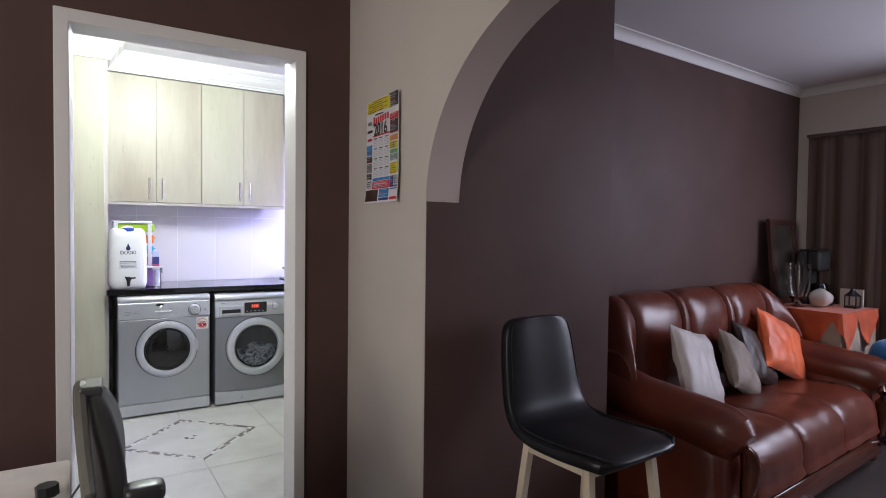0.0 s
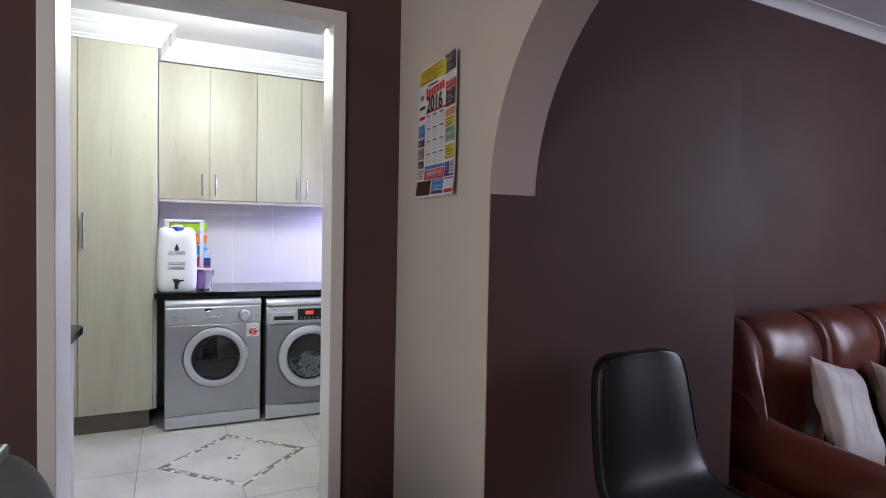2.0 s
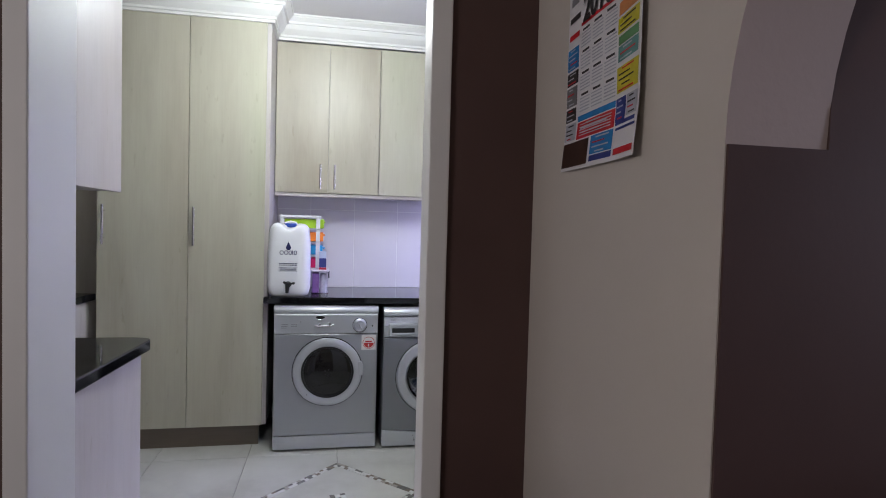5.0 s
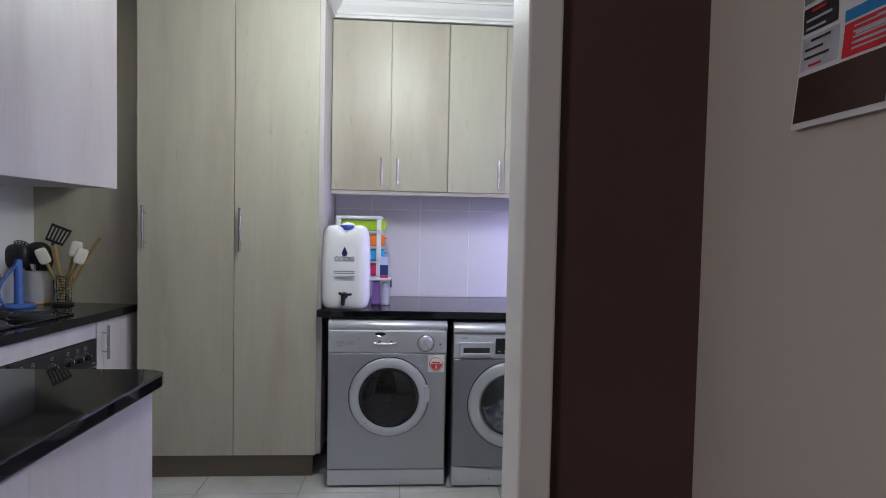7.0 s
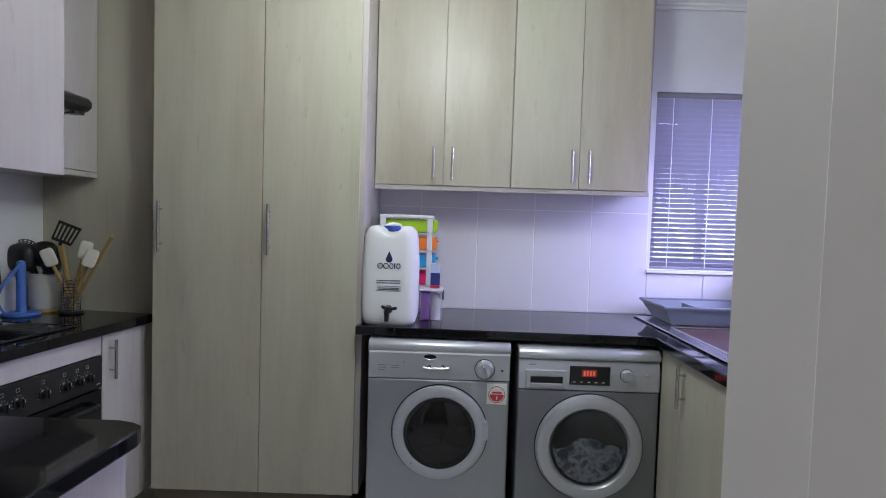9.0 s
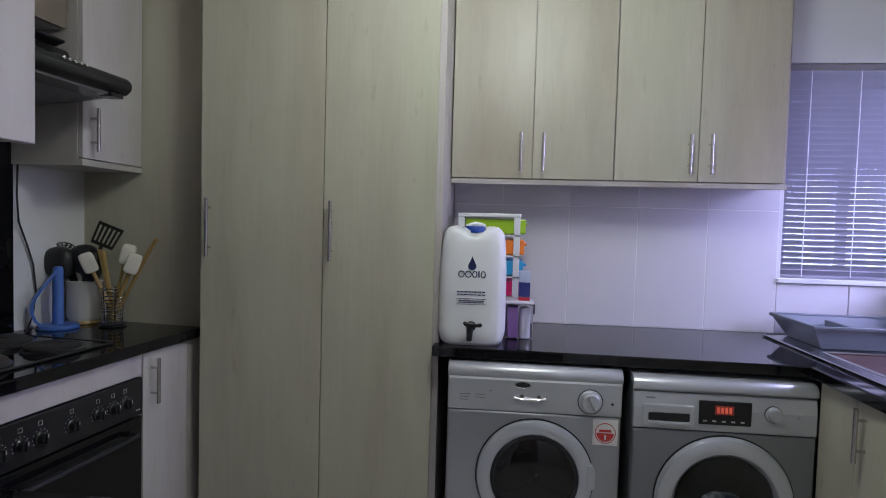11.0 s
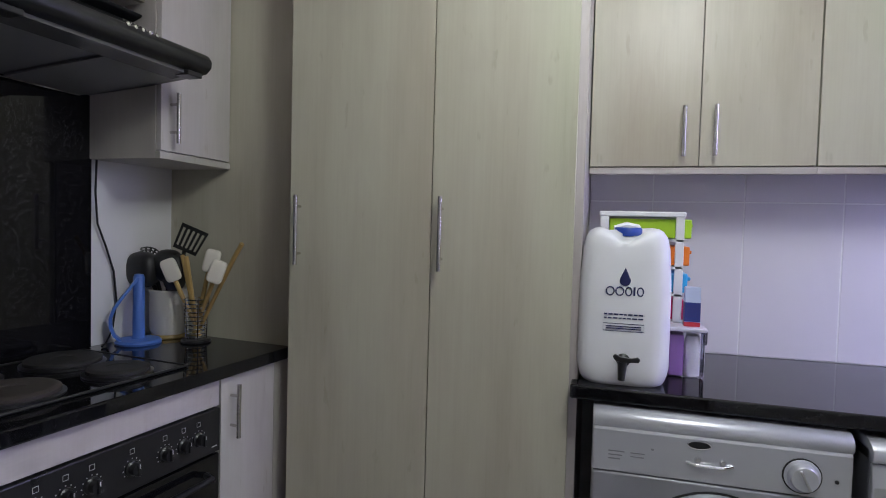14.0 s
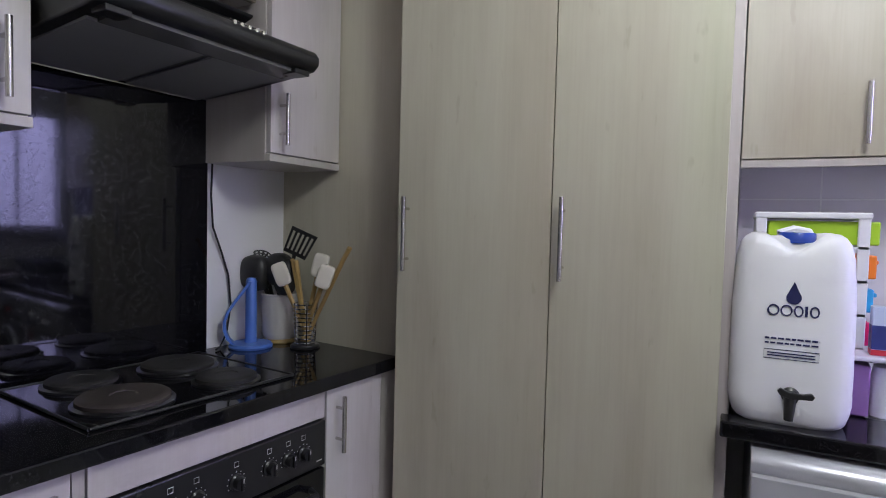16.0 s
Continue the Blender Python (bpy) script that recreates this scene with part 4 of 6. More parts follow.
def basket():
    x, y = -1.318, 4.620
    t = thing("utensil_basket", (x, y, CT), "chrome wire basket of wooden spoons and white spatulas", "utensil holder")
    part("foot", lathe([(0.048, 0.0), (0.05, 0.006), (0.045, 0.012), (0.0, 0.012)], (x, y, CT), "z", 28), BLACKP, t, "", True)
    for k in range(10):
        z = CT + 0.018 + k * 0.0145
        r = 0.034 + 0.008 * (k / 9) ** 2
        part("wire_ring", sweep([(x + r * math.cos(a * math.tau / 20), y + r * math.sin(a * math.tau / 20), z) for a in range(20)], 0.0022, 5, closed=True), CHROME, t, "", True)
    for a in range(6):
        an = a * math.tau / 6 + 0.3
        part("wire_upright", sweep([(x + 0.034 * math.cos(an), y + 0.034 * math.sin(an), CT + 0.012), (x + 0.043 * math.cos(an), y + 0.043 * math.sin(an), CT + 0.155)], 0.0022, 5), CHROME, t)
    wood = laminate("spoon_wood", (0.30, 0.19, 0.06), (0.46, 0.32, 0.12))
    sil = paint("white_silicone", (0.72, 0.68, 0.60), 0.45)
    def stick(tip, head=None, label="wooden spoon handle"):
        u = part("utensil", sweep([(x + (tip[0] - x) * -0.2, y + (tip[1] - y) * -0.2, CT + 0.02), tip], 0.0065, 8, taper=(0.006, 0.008)), wood, t, label, True)
        if head:
            part("head", head, sil, u, "white silicone spatula blade", True)
    def blade(cx, cy, cz, ry, rx, roll):
        b = puff(-0.026, 0.026, -0.010, 0.010, -0.040, 0.040, 5, 6)
        bmesh.ops.rotate(b, verts=b.verts, cent=(0, 0, 0), matrix=Matrix.Rotation(radians(25), 3, "Z") @ Matrix.Rotation(radians(-roll), 3, "Y"))
        bmesh.ops.translate(b, verts=b.verts, vec=(cx, cy, cz))
        return b
    stick((-1.375, 4.585, 1.11), blade(-1.39, 4.58, 1.147, 0, -4, 22), "wooden handled spatula")
    stick((-1.235, 4.60, 1.115), blade(-1.218, 4.595, 1.148, 0, -4, -20), "wooden handled spatula")
    stick((-1.262, 4.61, 1.145), blade(-1.250, 4.61, 1.182, 0, -4, -14), "wooden handled spatula")
    stick((-1.36, 4.60, 1.20))
    stick((-1.345, 4.60, 1.195))
    u = part("utensil", sweep([(x, y, CT + 0.02), (-1.16, 4.61, 1.20), (-1.125, 4.60, 1.245)], 0.007, 8, taper=(0.006, 0.008, 0.008)), wood, t, "long curved wooden spoon", True)


basket()
kt = thing("kettle", (-1.47, 3.60, CT), "black kettle with a chrome band beside the hob", "kettle")
part("body", lathe([(0.075, 0.0), (0.078, 0.02), (0.076, 0.05), (0.07, 0.12), (0.058, 0.17), (0.03, 0.185), (0.0, 0.187)], (-1.45, 3.62, CT), "z", 30), BLACKP, kt, "", True)
part("band", lathe([(0.080, 0.028), (0.081, 0.036), (0.080, 0.044)], (-1.45, 3.62, CT), "z", 30), CHROME, kt, "chrome band", True)
part("handle", sweep([(-1.40, 3.66, CT + 0.15), (-1.37, 3.70, CT + 0.14), (-1.37, 3.70, CT + 0.06), (-1.39, 3.67, CT + 0.03)], 0.01, 8), BLACKP, kt, "", True)


# ---- kitchen: on the laundry counter ----
def jerrycan():
    t = thing("water_container", (0.09, 4.67, CT), "translucent white plastic water container with black tap", "water container")
    m, nt, b = nodes_of("milky_polythene")
    b.inputs["Base Color"].default_value = (0.80, 0.80, 0.83, 1)
    b.inputs["Subsurface Weight"].default_value, b.inputs["Roughness"].default_value = 0.25, 0.38
    b.inputs["Subsurface Radius"].default_value = (0.03, 0.03, 0.035)
    bump(nt, b, noise_tex(nt, coords(nt), 25, 3), 0.08, 0.004)
    x0, x1, y0, y1, z0, z1 = -0.034, 0.212, 4.565, 4.785, CT, CT + 0.435
    bm = bmesh.new()
    rows = []
    prof = [(0.0, 0.80), (0.01, 0.87), (0.03, 0.925), (0.07, 0.97), (0.12, 1.0), (0.16, 1.0), (0.18, 0.996), (0.20, 0.996), (0.22, 1.0), (0.30, 1.0), (0.62, 0.992), (0.72, 0.975), (0.735, 0.965), (0.75, 0.968), (0.86, 0.94), (0.93, 0.88), (0.965, 0.80), (0.985, 0.70), (1.0, 0.55)]
    n = 48
    cx, cy, hx, hy = (x0 + x1) / 2, (y0 + y1) / 2, (x1 - x0) / 2, (y1 - y0) / 2
    for h, k in prof:
        ring = []
        for i in range(n):
            a = i * math.tau / n
            ca, sa = math.cos(a), math.sin(a)
            p = 5.0
            r = (abs(ca) ** p + abs(sa) ** p) ** (-1 / p)
            zz = z0 + h * (z1 - z0)
            if h > 0.9:      # shoulders rise at both sides, with a dip for the cap
                dip = math.exp(-((ca * r * k) / 0.36) ** 2)
                zz -= 0.045 * dip * (h - 0.88) / 0.12
            ring.append(bm.verts.new((cx + ca * r * hx * k, cy + sa * r * hy * (0.5 + 0.5 * k), zz)))
        rows.append(ring)
    for i in range(len(rows) - 1):
        for j in range(n):
            bm.faces.new((rows[i][j], rows[i][(j + 1) % n], rows[i + 1][(j + 1) % n], rows[i + 1][j]))
    bm.faces.new(rows[0][::-1])
    bm.faces.new(rows[-1])
    bmesh.ops.recalc_face_normals(bm, faces=bm.faces[:])
    body = part("body", bm, m, t, "", True)
    blue = paint("cap_blue", (0.02, 0.06, 0.36), 0.35)
    part("neck", lathe([(0.034, 0), (0.034, 0.03), (0.0, 0.03)], (0.093, 4.625, z1 - 0.055), "z", 28), m, t, "", True)
    part("cap", lathe([(0.037, 0.0), (0.037, 0.020), (0.034, 0.024), (0.0, 0.024)], (0.093, 4.625, z1 - 0.029), "z", 36), blue, t, "blue screw cap", True)
    rise = sweep([(0.05, 4.67, z1 - 0.03), (0.06, 4.675, z1 - 0.006), (0.09, 4.68, z1 + 0.004), (0.12, 4.68, z1 - 0.002), (0.135, 4.68, z1 - 0.03)], 0.008, 8)
    part("carry_handle", rise, m, t, "", True)
    ink = paint("dark_blue_ink", (0.012, 0.016, 0.09), 0.5)
    yf = y0 - 0.0016
    drop = [(0.088 + 0.0145 * math.sin(a), 1.187 - 0.0145 * math.cos(a)) for a in [radians(-125 + k * 250 / 18) for k in range(19)]] + [(0.088, 1.222)]
    part("drop_emblem", prism(drop, yf, yf + 0.004, "y"), ink, body, "dark blue printed drop emblem")
    # the maker's word is left as five plain round and upright shapes
    for k, (kx, w) in enumerate(((0.050, 0.012), (0.075, 0.012), (0.098, 0.009), (0.1125, 0.0025), (0.128, 0.009))):
        if w > 0.004:
            part("print_shape", sweep([(kx + w * 0.85 * math.cos(a * math.tau / 18), yf + 0.001, 1.158 + 0.011 * math.sin(a * math.tau / 18)) for a in range(18)], 0.0019, 5, closed=True), ink, body)
        else:
            part("print_shape", box(kx - w, kx + w, yf, yf + 0.003, 1.147, 1.170), ink, body)
    for z, a, b2, h in ((1.093, 0.036, 0.140, 0.004), (1.083, 0.036, 0.140, 0.0035)):
        xx = a
        r = random.Random(int(z * 1000))
        while xx < b2:
            w = r.uniform(0.006, 0.014)
            part("print_bar", box(xx, min(b2, xx + w), yf, yf + 0.003, z, z + h), ink, body)
            xx += w + 0.003
    part("print_frame", sweep([(0.035, yf + 0.001, 1.050), (0.140, yf + 0.001, 1.050), (0.140, yf + 0.001, 1.070), (0.035, yf + 0.001, 1.070)], 0.0009, 4, closed=True), ink, body)
    part("print_bar", box(0.042, 0.133, yf, yf + 0.003, 1.0615, 1.064), ink, body)
    part("print_bar", box(0.042, 0.133, yf, yf + 0.003, 1.0555, 1.058), ink, body)
    tap = part("tap", lathe([(0.018, 0.0), (0.018, 0.008), (0.012, 0.012), (0.012, 0.04), (0.0, 0.04)], (0.090, y0 + 0.004, 0.972), "y", 20), BLACKP, t, "black plastic tap", True)
    part("lever", prism([(0.062, 0.988), (0.068, 0.995), (0.083, 0.988), (0.110, 0.986), (0.126, 0.990), (0.132, 0.984), (0.128, 0.976), (0.110, 0.975), (0.088, 0.973), (0.068, 0.979)], y0 - 0.045, y0 - 0.033, "y", 0.002), BLACKP, tap)
    part("spout", sweep([(0.088, y0 - 0.03, 0.976), (0.087, y0 - 0.034, 0.95), (0.086, y0 - 0.034, 0.925)], 0.011, 12, taper=(0.013, 0.011, 0.009)), BLACKP, tap, "", True)


jerrycan()


def drawer_tower():
    """A small white tower with four coloured drawers, on a clear tub."""
    wh = paint("white_plastic", (0.74, 0.74, 0.76), 0.4)
    t = thing("drawer_tower", (0.12, 4.93, CT), "small white plastic tower with bright coloured drawers", "drawer unit")
    x0, x1, y0, y1 = 0.015, 0.262, 4.82, 5.03
    for y in (y0, y1 - 0.012):
        for x in (x0, x1 - 0.025):
            part("post", box(x, x + 0.025, y, y + 0.012, CT, 1.378, 0.002, 1), wh, t)
    part("top", box(x0 - 0.003, x1 + 0.003, y0 - 0.003, y1, 1.366, 1.382, 0.004, 2), wh, t)
    cols = ((0.36, 0.58, 0.02), (0.85, 0.22, 0.02), (0.04, 0.36, 0.70), (0.75, 0.02, 0.16))
    for k, c in enumerate(cols):
        z = 1.302 - k * 0.083
        part("shelf", box(x0, x1, y0, y1, z - 0.010, z - 0.004), wh, t)
        d = part("drawer", box(x0 + 0.028, x1 + 0.022 - 0.003 * k, y0 + 0.016, y1 - 0.016, z, z + 0.058, 0.004, 2), paint("drawer_colour_%d" % k, c, 0.4), t, ("lime green", "orange", "sky blue", "pink red")[k] + " drawer")
        part("pull", box(x1 + 0.018, x1 + 0.030, y0 + 0.06, y0 + 0.14, z + 0.035, z + 0.045, 0.002, 1), d.data.materials[0], d)
    return t


drawer_tower()
tub = thing("plastic_tub", (0.27, 4.80, CT), "clear plastic tub with purple contents and grey clip", "tub")
part("contents", box(0.222, 0.262, 4.73, 4.80, CT + 0.005, CT + 0.125, 0.004, 2), paint("purple_pack", (0.34, 0.17, 0.46), 0.5), tub, "purple packet")
part("contents", lathe([(0.022, 0.004), (0.023, 0.09), (0.018, 0.12), (0.0, 0.125)], (0.288, 4.765, CT), "z", 20), paint("white_lotion_bottle", (0.75, 0.74, 0.78), 0.35), tub, "white bottle", True)
tubm = glass("clear_polypropylene", (0.93, 0.93, 0.96), 0.12, 1.2)
part("shell", box(0.214, 0.318, 4.722, 4.81, CT + 0.002, CT + 0.135, 0.006, 2), tubm, tub)
part("lid", box(0.210, 0.322, 4.718, 4.814, CT + 0.135, CT + 0.147, 0.004, 2), paint("cloudy_lid", (0.62, 0.60, 0.68), 0.35), tub)
part("clip", prism([(4.745, CT + 0.14), (4.775, CT + 0.14), (4.778, CT + 0.105), (4.768, CT + 0.095), (4.752, CT + 0.095), (4.742, CT + 0.105)], 0.318, 0.326, "x", 0.001), paint("grey_clip", (0.10, 0.10, 0.13), 0.4), tub)
btl = thing("carton", (0.292, 4.765, CT + 0.147), "small pale blue carton with a navy and red label", "carton")
part("box", box(0.262, 0.304, 4.745, 4.778, CT + 0.147, CT + 0.262, 0.002, 1), paint("pale_blue_card", (0.50, 0.56, 0.72), 0.35), btl)
part("label", box(0.2615, 0.3045, 4.7442, 4.7788, CT + 0.162, CT + 0.218), paint("navy_label", (0.03, 0.04, 0.18), 0.4), btl, "navy label")
part("label_band", box(0.2615, 0.3045, 4.7442, 4.7788, CT + 0.148, CT + 0.161), paint("red_band", (0.5, 0.03, 0.05), 0.4), btl, "red band")


# ---- kitchen: window and blind ----
win = thing("window_1", (1.69, BACK, WZ0), "white framed kitchen window behind a closed blind", "window", kind="structure")
wf = paint("window_frame_white", (0.75, 0.75, 0.77), 0.35)
for a in (box(WX0, WX0 + 0.04, BACK + 0.06, BACK + 0.11, WZ0, WZ1), box(WX1 - 0.04, WX1, BACK + 0.06, BACK + 0.11, WZ0, WZ1), box(WX0 + 0.04, WX1 - 0.04, BACK + 0.06, BACK + 0.11, WZ0, WZ0 + 0.04), box(WX0 + 0.04, WX1 - 0.04, BACK + 0.06, BACK + 0.11, WZ1 - 0.04, WZ1), box(1.67, 1.70, BACK + 0.065, BACK + 0.105, WZ0 + 0.04, WZ1 - 0.04)):
    part("window_frame", a, wf, win)
sill = part("window_sill", box(WX0 - 0.02, WX1 + 0.02, BACK - 0.022, BACK + 0.058, WZ0 - 0.02, WZ0 - 0.001, 0.003, 2), wf, win)
pane = part("pane", box(WX0 + 0.04, WX1 - 0.04, BACK + 0.083, BACK + 0.087, WZ0 + 0.04, WZ1 - 0.04), glass("window_glass"), win)
pane.visible_shadow = False
blind = thing("venetian_blind", (1.69, BACK + 0.02, WZ1), "closed grey-lilac venetian blind with bright slits", "blind")
bm_mat, bnt, bb = nodes_of("blind_aluminium")
bb.inputs["Base Color"].default_value, bb.inputs["Roughness"].default_value = (0.30, 0.29, 0.35, 1), 0.4
tl, mx = bnt.nodes.new("ShaderNodeBsdfTranslucent"), bnt.nodes.new("ShaderNodeMixShader")
tl.inputs[0].default_value, mx.inputs[0].default_value = (0.42, 0.41, 0.58, 1), 0.08
bnt.links.new(bb.outputs[0], mx.inputs[1])
bnt.links.new(tl.outputs[0], mx.inputs[2])
bnt.links.new(mx.outputs[0], bnt.nodes["Material Output"].inputs[0])
part("head_rail", box(WX0 + 0.004, WX1 - 0.004, BACK + 0.004, BACK + 0.034, WZ1 - 0.032, WZ1 - 0.002, 0.002, 1), paint("blind_rail", (0.22, 0.20, 0.22), 0.4), blind)
slat0 = None
NS = 34
for k in range(NS):
    z = WZ1 - 0.045 - k * (WZ1 - WZ0 - 0.07) / (NS - 1)
    if slat0 is None:
        prof = [(-0.0080, -0.0119), (-0.003, -0.0022), (0.003, 0.0052), (0.0080, 0.0119), (0.0075, 0.0123), (0.0025, 0.0059), (-0.0035, -0.0015), (-0.0085, -0.0114)]
        slat0 = part("slat", prism([(BACK + 0.018 - a, z + b) for a, b in prof], WX0 + 0.006, WX1 - 0.006, "x"), bm_mat, blind)
        z00 = z
    else:
        o = new("slat", slat0.data)
        o.parent = blind
        o.location = (0, 0, z - z00)
        if k == 5:
            o.rotation_euler = (0, radians(-0.4), 0)
part("bottom_rail", box(WX0 + 0.006, WX1 - 0.006, BACK + 0.008, BACK + 0.028, WZ0 + 0.002, WZ0 + 0.014, 0.002, 1), bm_mat, blind)
for x in (1.49, 1.69, 1.88):
    part("ladder_cord", sweep([(x, BACK + 0.004, WZ1 - 0.03), (x, BACK + 0.004, WZ0 + 0.01)], 0.002, 5), paint("blind_cord", (0.8, 0.8, 0.85), 0.7), blind)
# the side window, seen in the polished splashback
EY0, EY1, EZ0, EZ1 = 4.25, 5.07, 1.20, 2.11
win2 = thing("window_2", (RIGHT, 4.66, EZ0), "white framed kitchen side window with half-open blind", "window", kind="structure")
for a in (box(1.955, RIGHT - 0.001, EY0 - 0.035, EY0, EZ0, EZ1), box(1.955, RIGHT - 0.001, EY1, EY1 + 0.035, EZ0, EZ1), box(1.955, RIGHT - 0.001, EY0 - 0.035, EY1 + 0.035, EZ1, EZ1 + 0.03)):
    part("window_frame", a, wf, win2)
part("window_sill", box(1.93, RIGHT - 0.001, EY0 - 0.035, EY1 + 0.035, EZ0 - 0.025, EZ0), wf, win2)
for y in (4.52, 4.80):
    part("window_bar", box(1.990, 1.998, y - 0.012, y + 0.012, EZ0 + 0.001, EZ1 - 0.001), wf, win2)
blind2 = thing("venetian_blind", (1.97, 4.66, EZ1), "half-open grey-lilac venetian blind on the side window", "blind")
part("head_rail", box(1.957, 1.985, EY0 + 0.003, EY1 - 0.003, EZ1 - 0.026, EZ1 - 0.001, 0.002, 1), wf, blind2)
side_slat = part("slat", prism([(1.962, -0.0095), (1.972, 0.001), (1.982, 0.0085), (1.982, 0.0095), (1.972, 0.002), (1.962, -0.0085)], EY0 + 0.004, EY1 - 0.004, "y"), bm_mat, blind2)
side_slat.location.z += EZ1 - 0.04
for k in range(1, 34):
    o = new("slat", side_slat.data)
    o.parent = blind2
    o.location = side_slat.location
    o.location.z -= k * 0.0252
part("bottom_rail", box(1.962, 1.982, EY0 + 0.004, EY1 - 0.004, EZ0 + 0.001, EZ0 + 0.013, 0.002, 1), bm_mat, blind2)
lampt = thing("ceiling_light", (0.30, 3.72, KC), "round white flush ceiling light, switched on", "ceiling light")
part("base", lathe([(0.14, 0.0), (0.14, -0.02), (0.0, -0.02)], (0.30, 3.72, KC), "z", 32), FRAMEW, lampt, "", True)
part("diffuser", lathe([(0.13, -0.02), (0.125, -0.035), (0.0, -0.045)], (0.30, 3.72, KC), "z", 32), glow("lit_diffuser", (0.95, 1.0, 0.9), 4.0), lampt, "lit opal diffuser", True)

# ---- kitchen: sink run ----
su = thing("sink_cupboard", (1.6, 4.0, 0), "pale woodgrain base cupboards under the sink", "cupboard", "base cupboards")
part("carcass", box(RX + 0.05, RIGHT - 0.002, DWB + 0.42, 4.485, 0.1, CT - 0.040), CARC, su)
part("corner_panel", box(RX + 0.03, RX + 0.05, 4.30, 4.49, 0.1, CT - 0.042), WOOD, su)
for k in range(3):
    y1 = 4.298 - k * 0.40
    dd = part("door", box(RX + 0.03, RX + 0.048, y1 - 0.397, y1, 0.1, CT - 0.044, 0.001, 1), WOOD, su)
    bar_handle(dd, RX + 0.03, y1 - (0.045 if k % 2 == 0 else 0.35), 0.68, 0.84, "-x")
sink = thing("sink", (1.6, 4.45, CT), "stainless steel inset sink with drainer", "sink")
st2 = metal("sink_steel", (0.62, 0.62, 0.66), 0.25)


def sink_bowl():
    x0, x1, y0, y1 = 1.30, 1.93, 3.95, 5.05
    part("rim", join(join(box(x0, x1, 4.70, y1, CT + 0.001, CT + 0.008, 0.003, 2), box(x0, 1.36, y0, 4.70, CT + 0.001, CT + 0.008, 0.003, 2)), join(box(1.83, x1, y0, 4.70, CT + 0.001, CT + 0.008, 0.003, 2), box(1.36, 1.83, y0, y0 + 0.06, CT + 0.001, CT + 0.008, 0.003, 2))), st2, sink)
    part("edge_bead", sweep([(x0, y0, CT + 0.007), (x1, y0, CT + 0.007), (x1, y1, CT + 0.007), (x0, y1, CT + 0.007)], 0.004, 6, closed=True), st2, sink, "", True)
    # no hollow is cut: a flat sheet carries the bowl's shade as colour
    part("bowl", box(1.36, 1.83, y0 + 0.06, 4.70, CT + 0.0012, CT + 0.004), paint("bowl_shade_steel", (0.16, 0.09, 0.09), 0.35, metal=0.6), sink, "flat dark reddish sheet with the bowl's shade in its colour")
    part("bowl_bead", sweep([(1.36, y0 + 0.06, CT + 0.009), (1.83, y0 + 0.06, CT + 0.009), (1.83, 4.70, CT + 0.009), (1.36, 4.70, CT + 0.009)], 0.005, 6, closed=True), st2, sink, "", True)


sink_bowl()


def dish_rack():
    g = paint("grey_rack_plastic", (0.17, 0.19, 0.24), 0.4)
    t = thing("dish_rack", (1.52, 4.88, CT), "grey plastic dish drying rack on the drainer", "dish rack")
    x0, x1, y0, y1, z0, z1 = 1.335, 1.82, 4.73, 5.07, CT + 0.010, CT + 0.092
    bm = bmesh.new()
    lo = [bm.verts.new((x0 + (0.05 if a in (0, 3) else -0.04) + (x1 - x0 if a in (1, 2) else 0), (y0 + 0.04, y0 + 0.04, y1 - 0.04, y1 - 0.04)[a], z0)) for a in range(4)]
    hi = [bm.verts.new(((x0, x1, x1, x0)[a], (y0, y0, y1, y1)[a], z1)) for a in range(4)]
    for i in range(4):
        bm.faces.new((lo[i], lo[(i + 1) % 4], hi[(i + 1) % 4], hi[i]))
    bm.faces.new(lo[::-1])
    bmesh.ops.recalc_face_normals(bm, faces=bm.faces[:])
    bmesh.ops.solidify(bm, geom=bm.faces[:], thickness=0.005)
    part("tray", bm, g, t)
    part("rim", sweep([(x0, y0, z1), (x1, y0, z1), (x1, y1, z1), (x0, y1, z1)], 0.008, 8, closed=True), g, t, "", True)
    for k in range(12):
        x = x0 + 0.05 + k * 0.036
        part("peg", sweep([(x, y0 + 0.05, z0 + 0.01), (x + 0.012, y0 + 0.09, z1 - 0.02), (x, y0 + 0.14, z0 + 0.01)], 0.004, 6), g, t)
    part("plate_slot", box(x0 + 0.2, x0 + 0.207, y0 + 0.03, y1 - 0.03, z0 + 0.01, z1 - 0.01, 0.002, 1), g, t)


dish_rack()


# the hob run stands slightly askew to the pantry
def askew(names, cx, cy, deg):
    turn = Matrix.Translation((cx, cy, 0)) @ Matrix.Rotation(radians(deg), 4, "Z") @ Matrix.Translation((-cx, -cy, 0))
    for o in names:
        o.matrix_basis = turn @ o.matrix_basis


askew([bu, bu2, oh, hob_top] + [bpy.data.objects[n] for n in ("electric_hob", "built_in_oven", "kettle")], -0.985, 4.655, -6.3)
askew([splash, bpy.data.objects["wall_kitchen_west"]], LEFT, 4.5, -6.3)
bpy.data.objects["extractor_hood"].location.z -= 0.010
askew([left_unit, hc, bpy.data.objects["extractor_hood"]], -1.28, 4.55, -3.0)


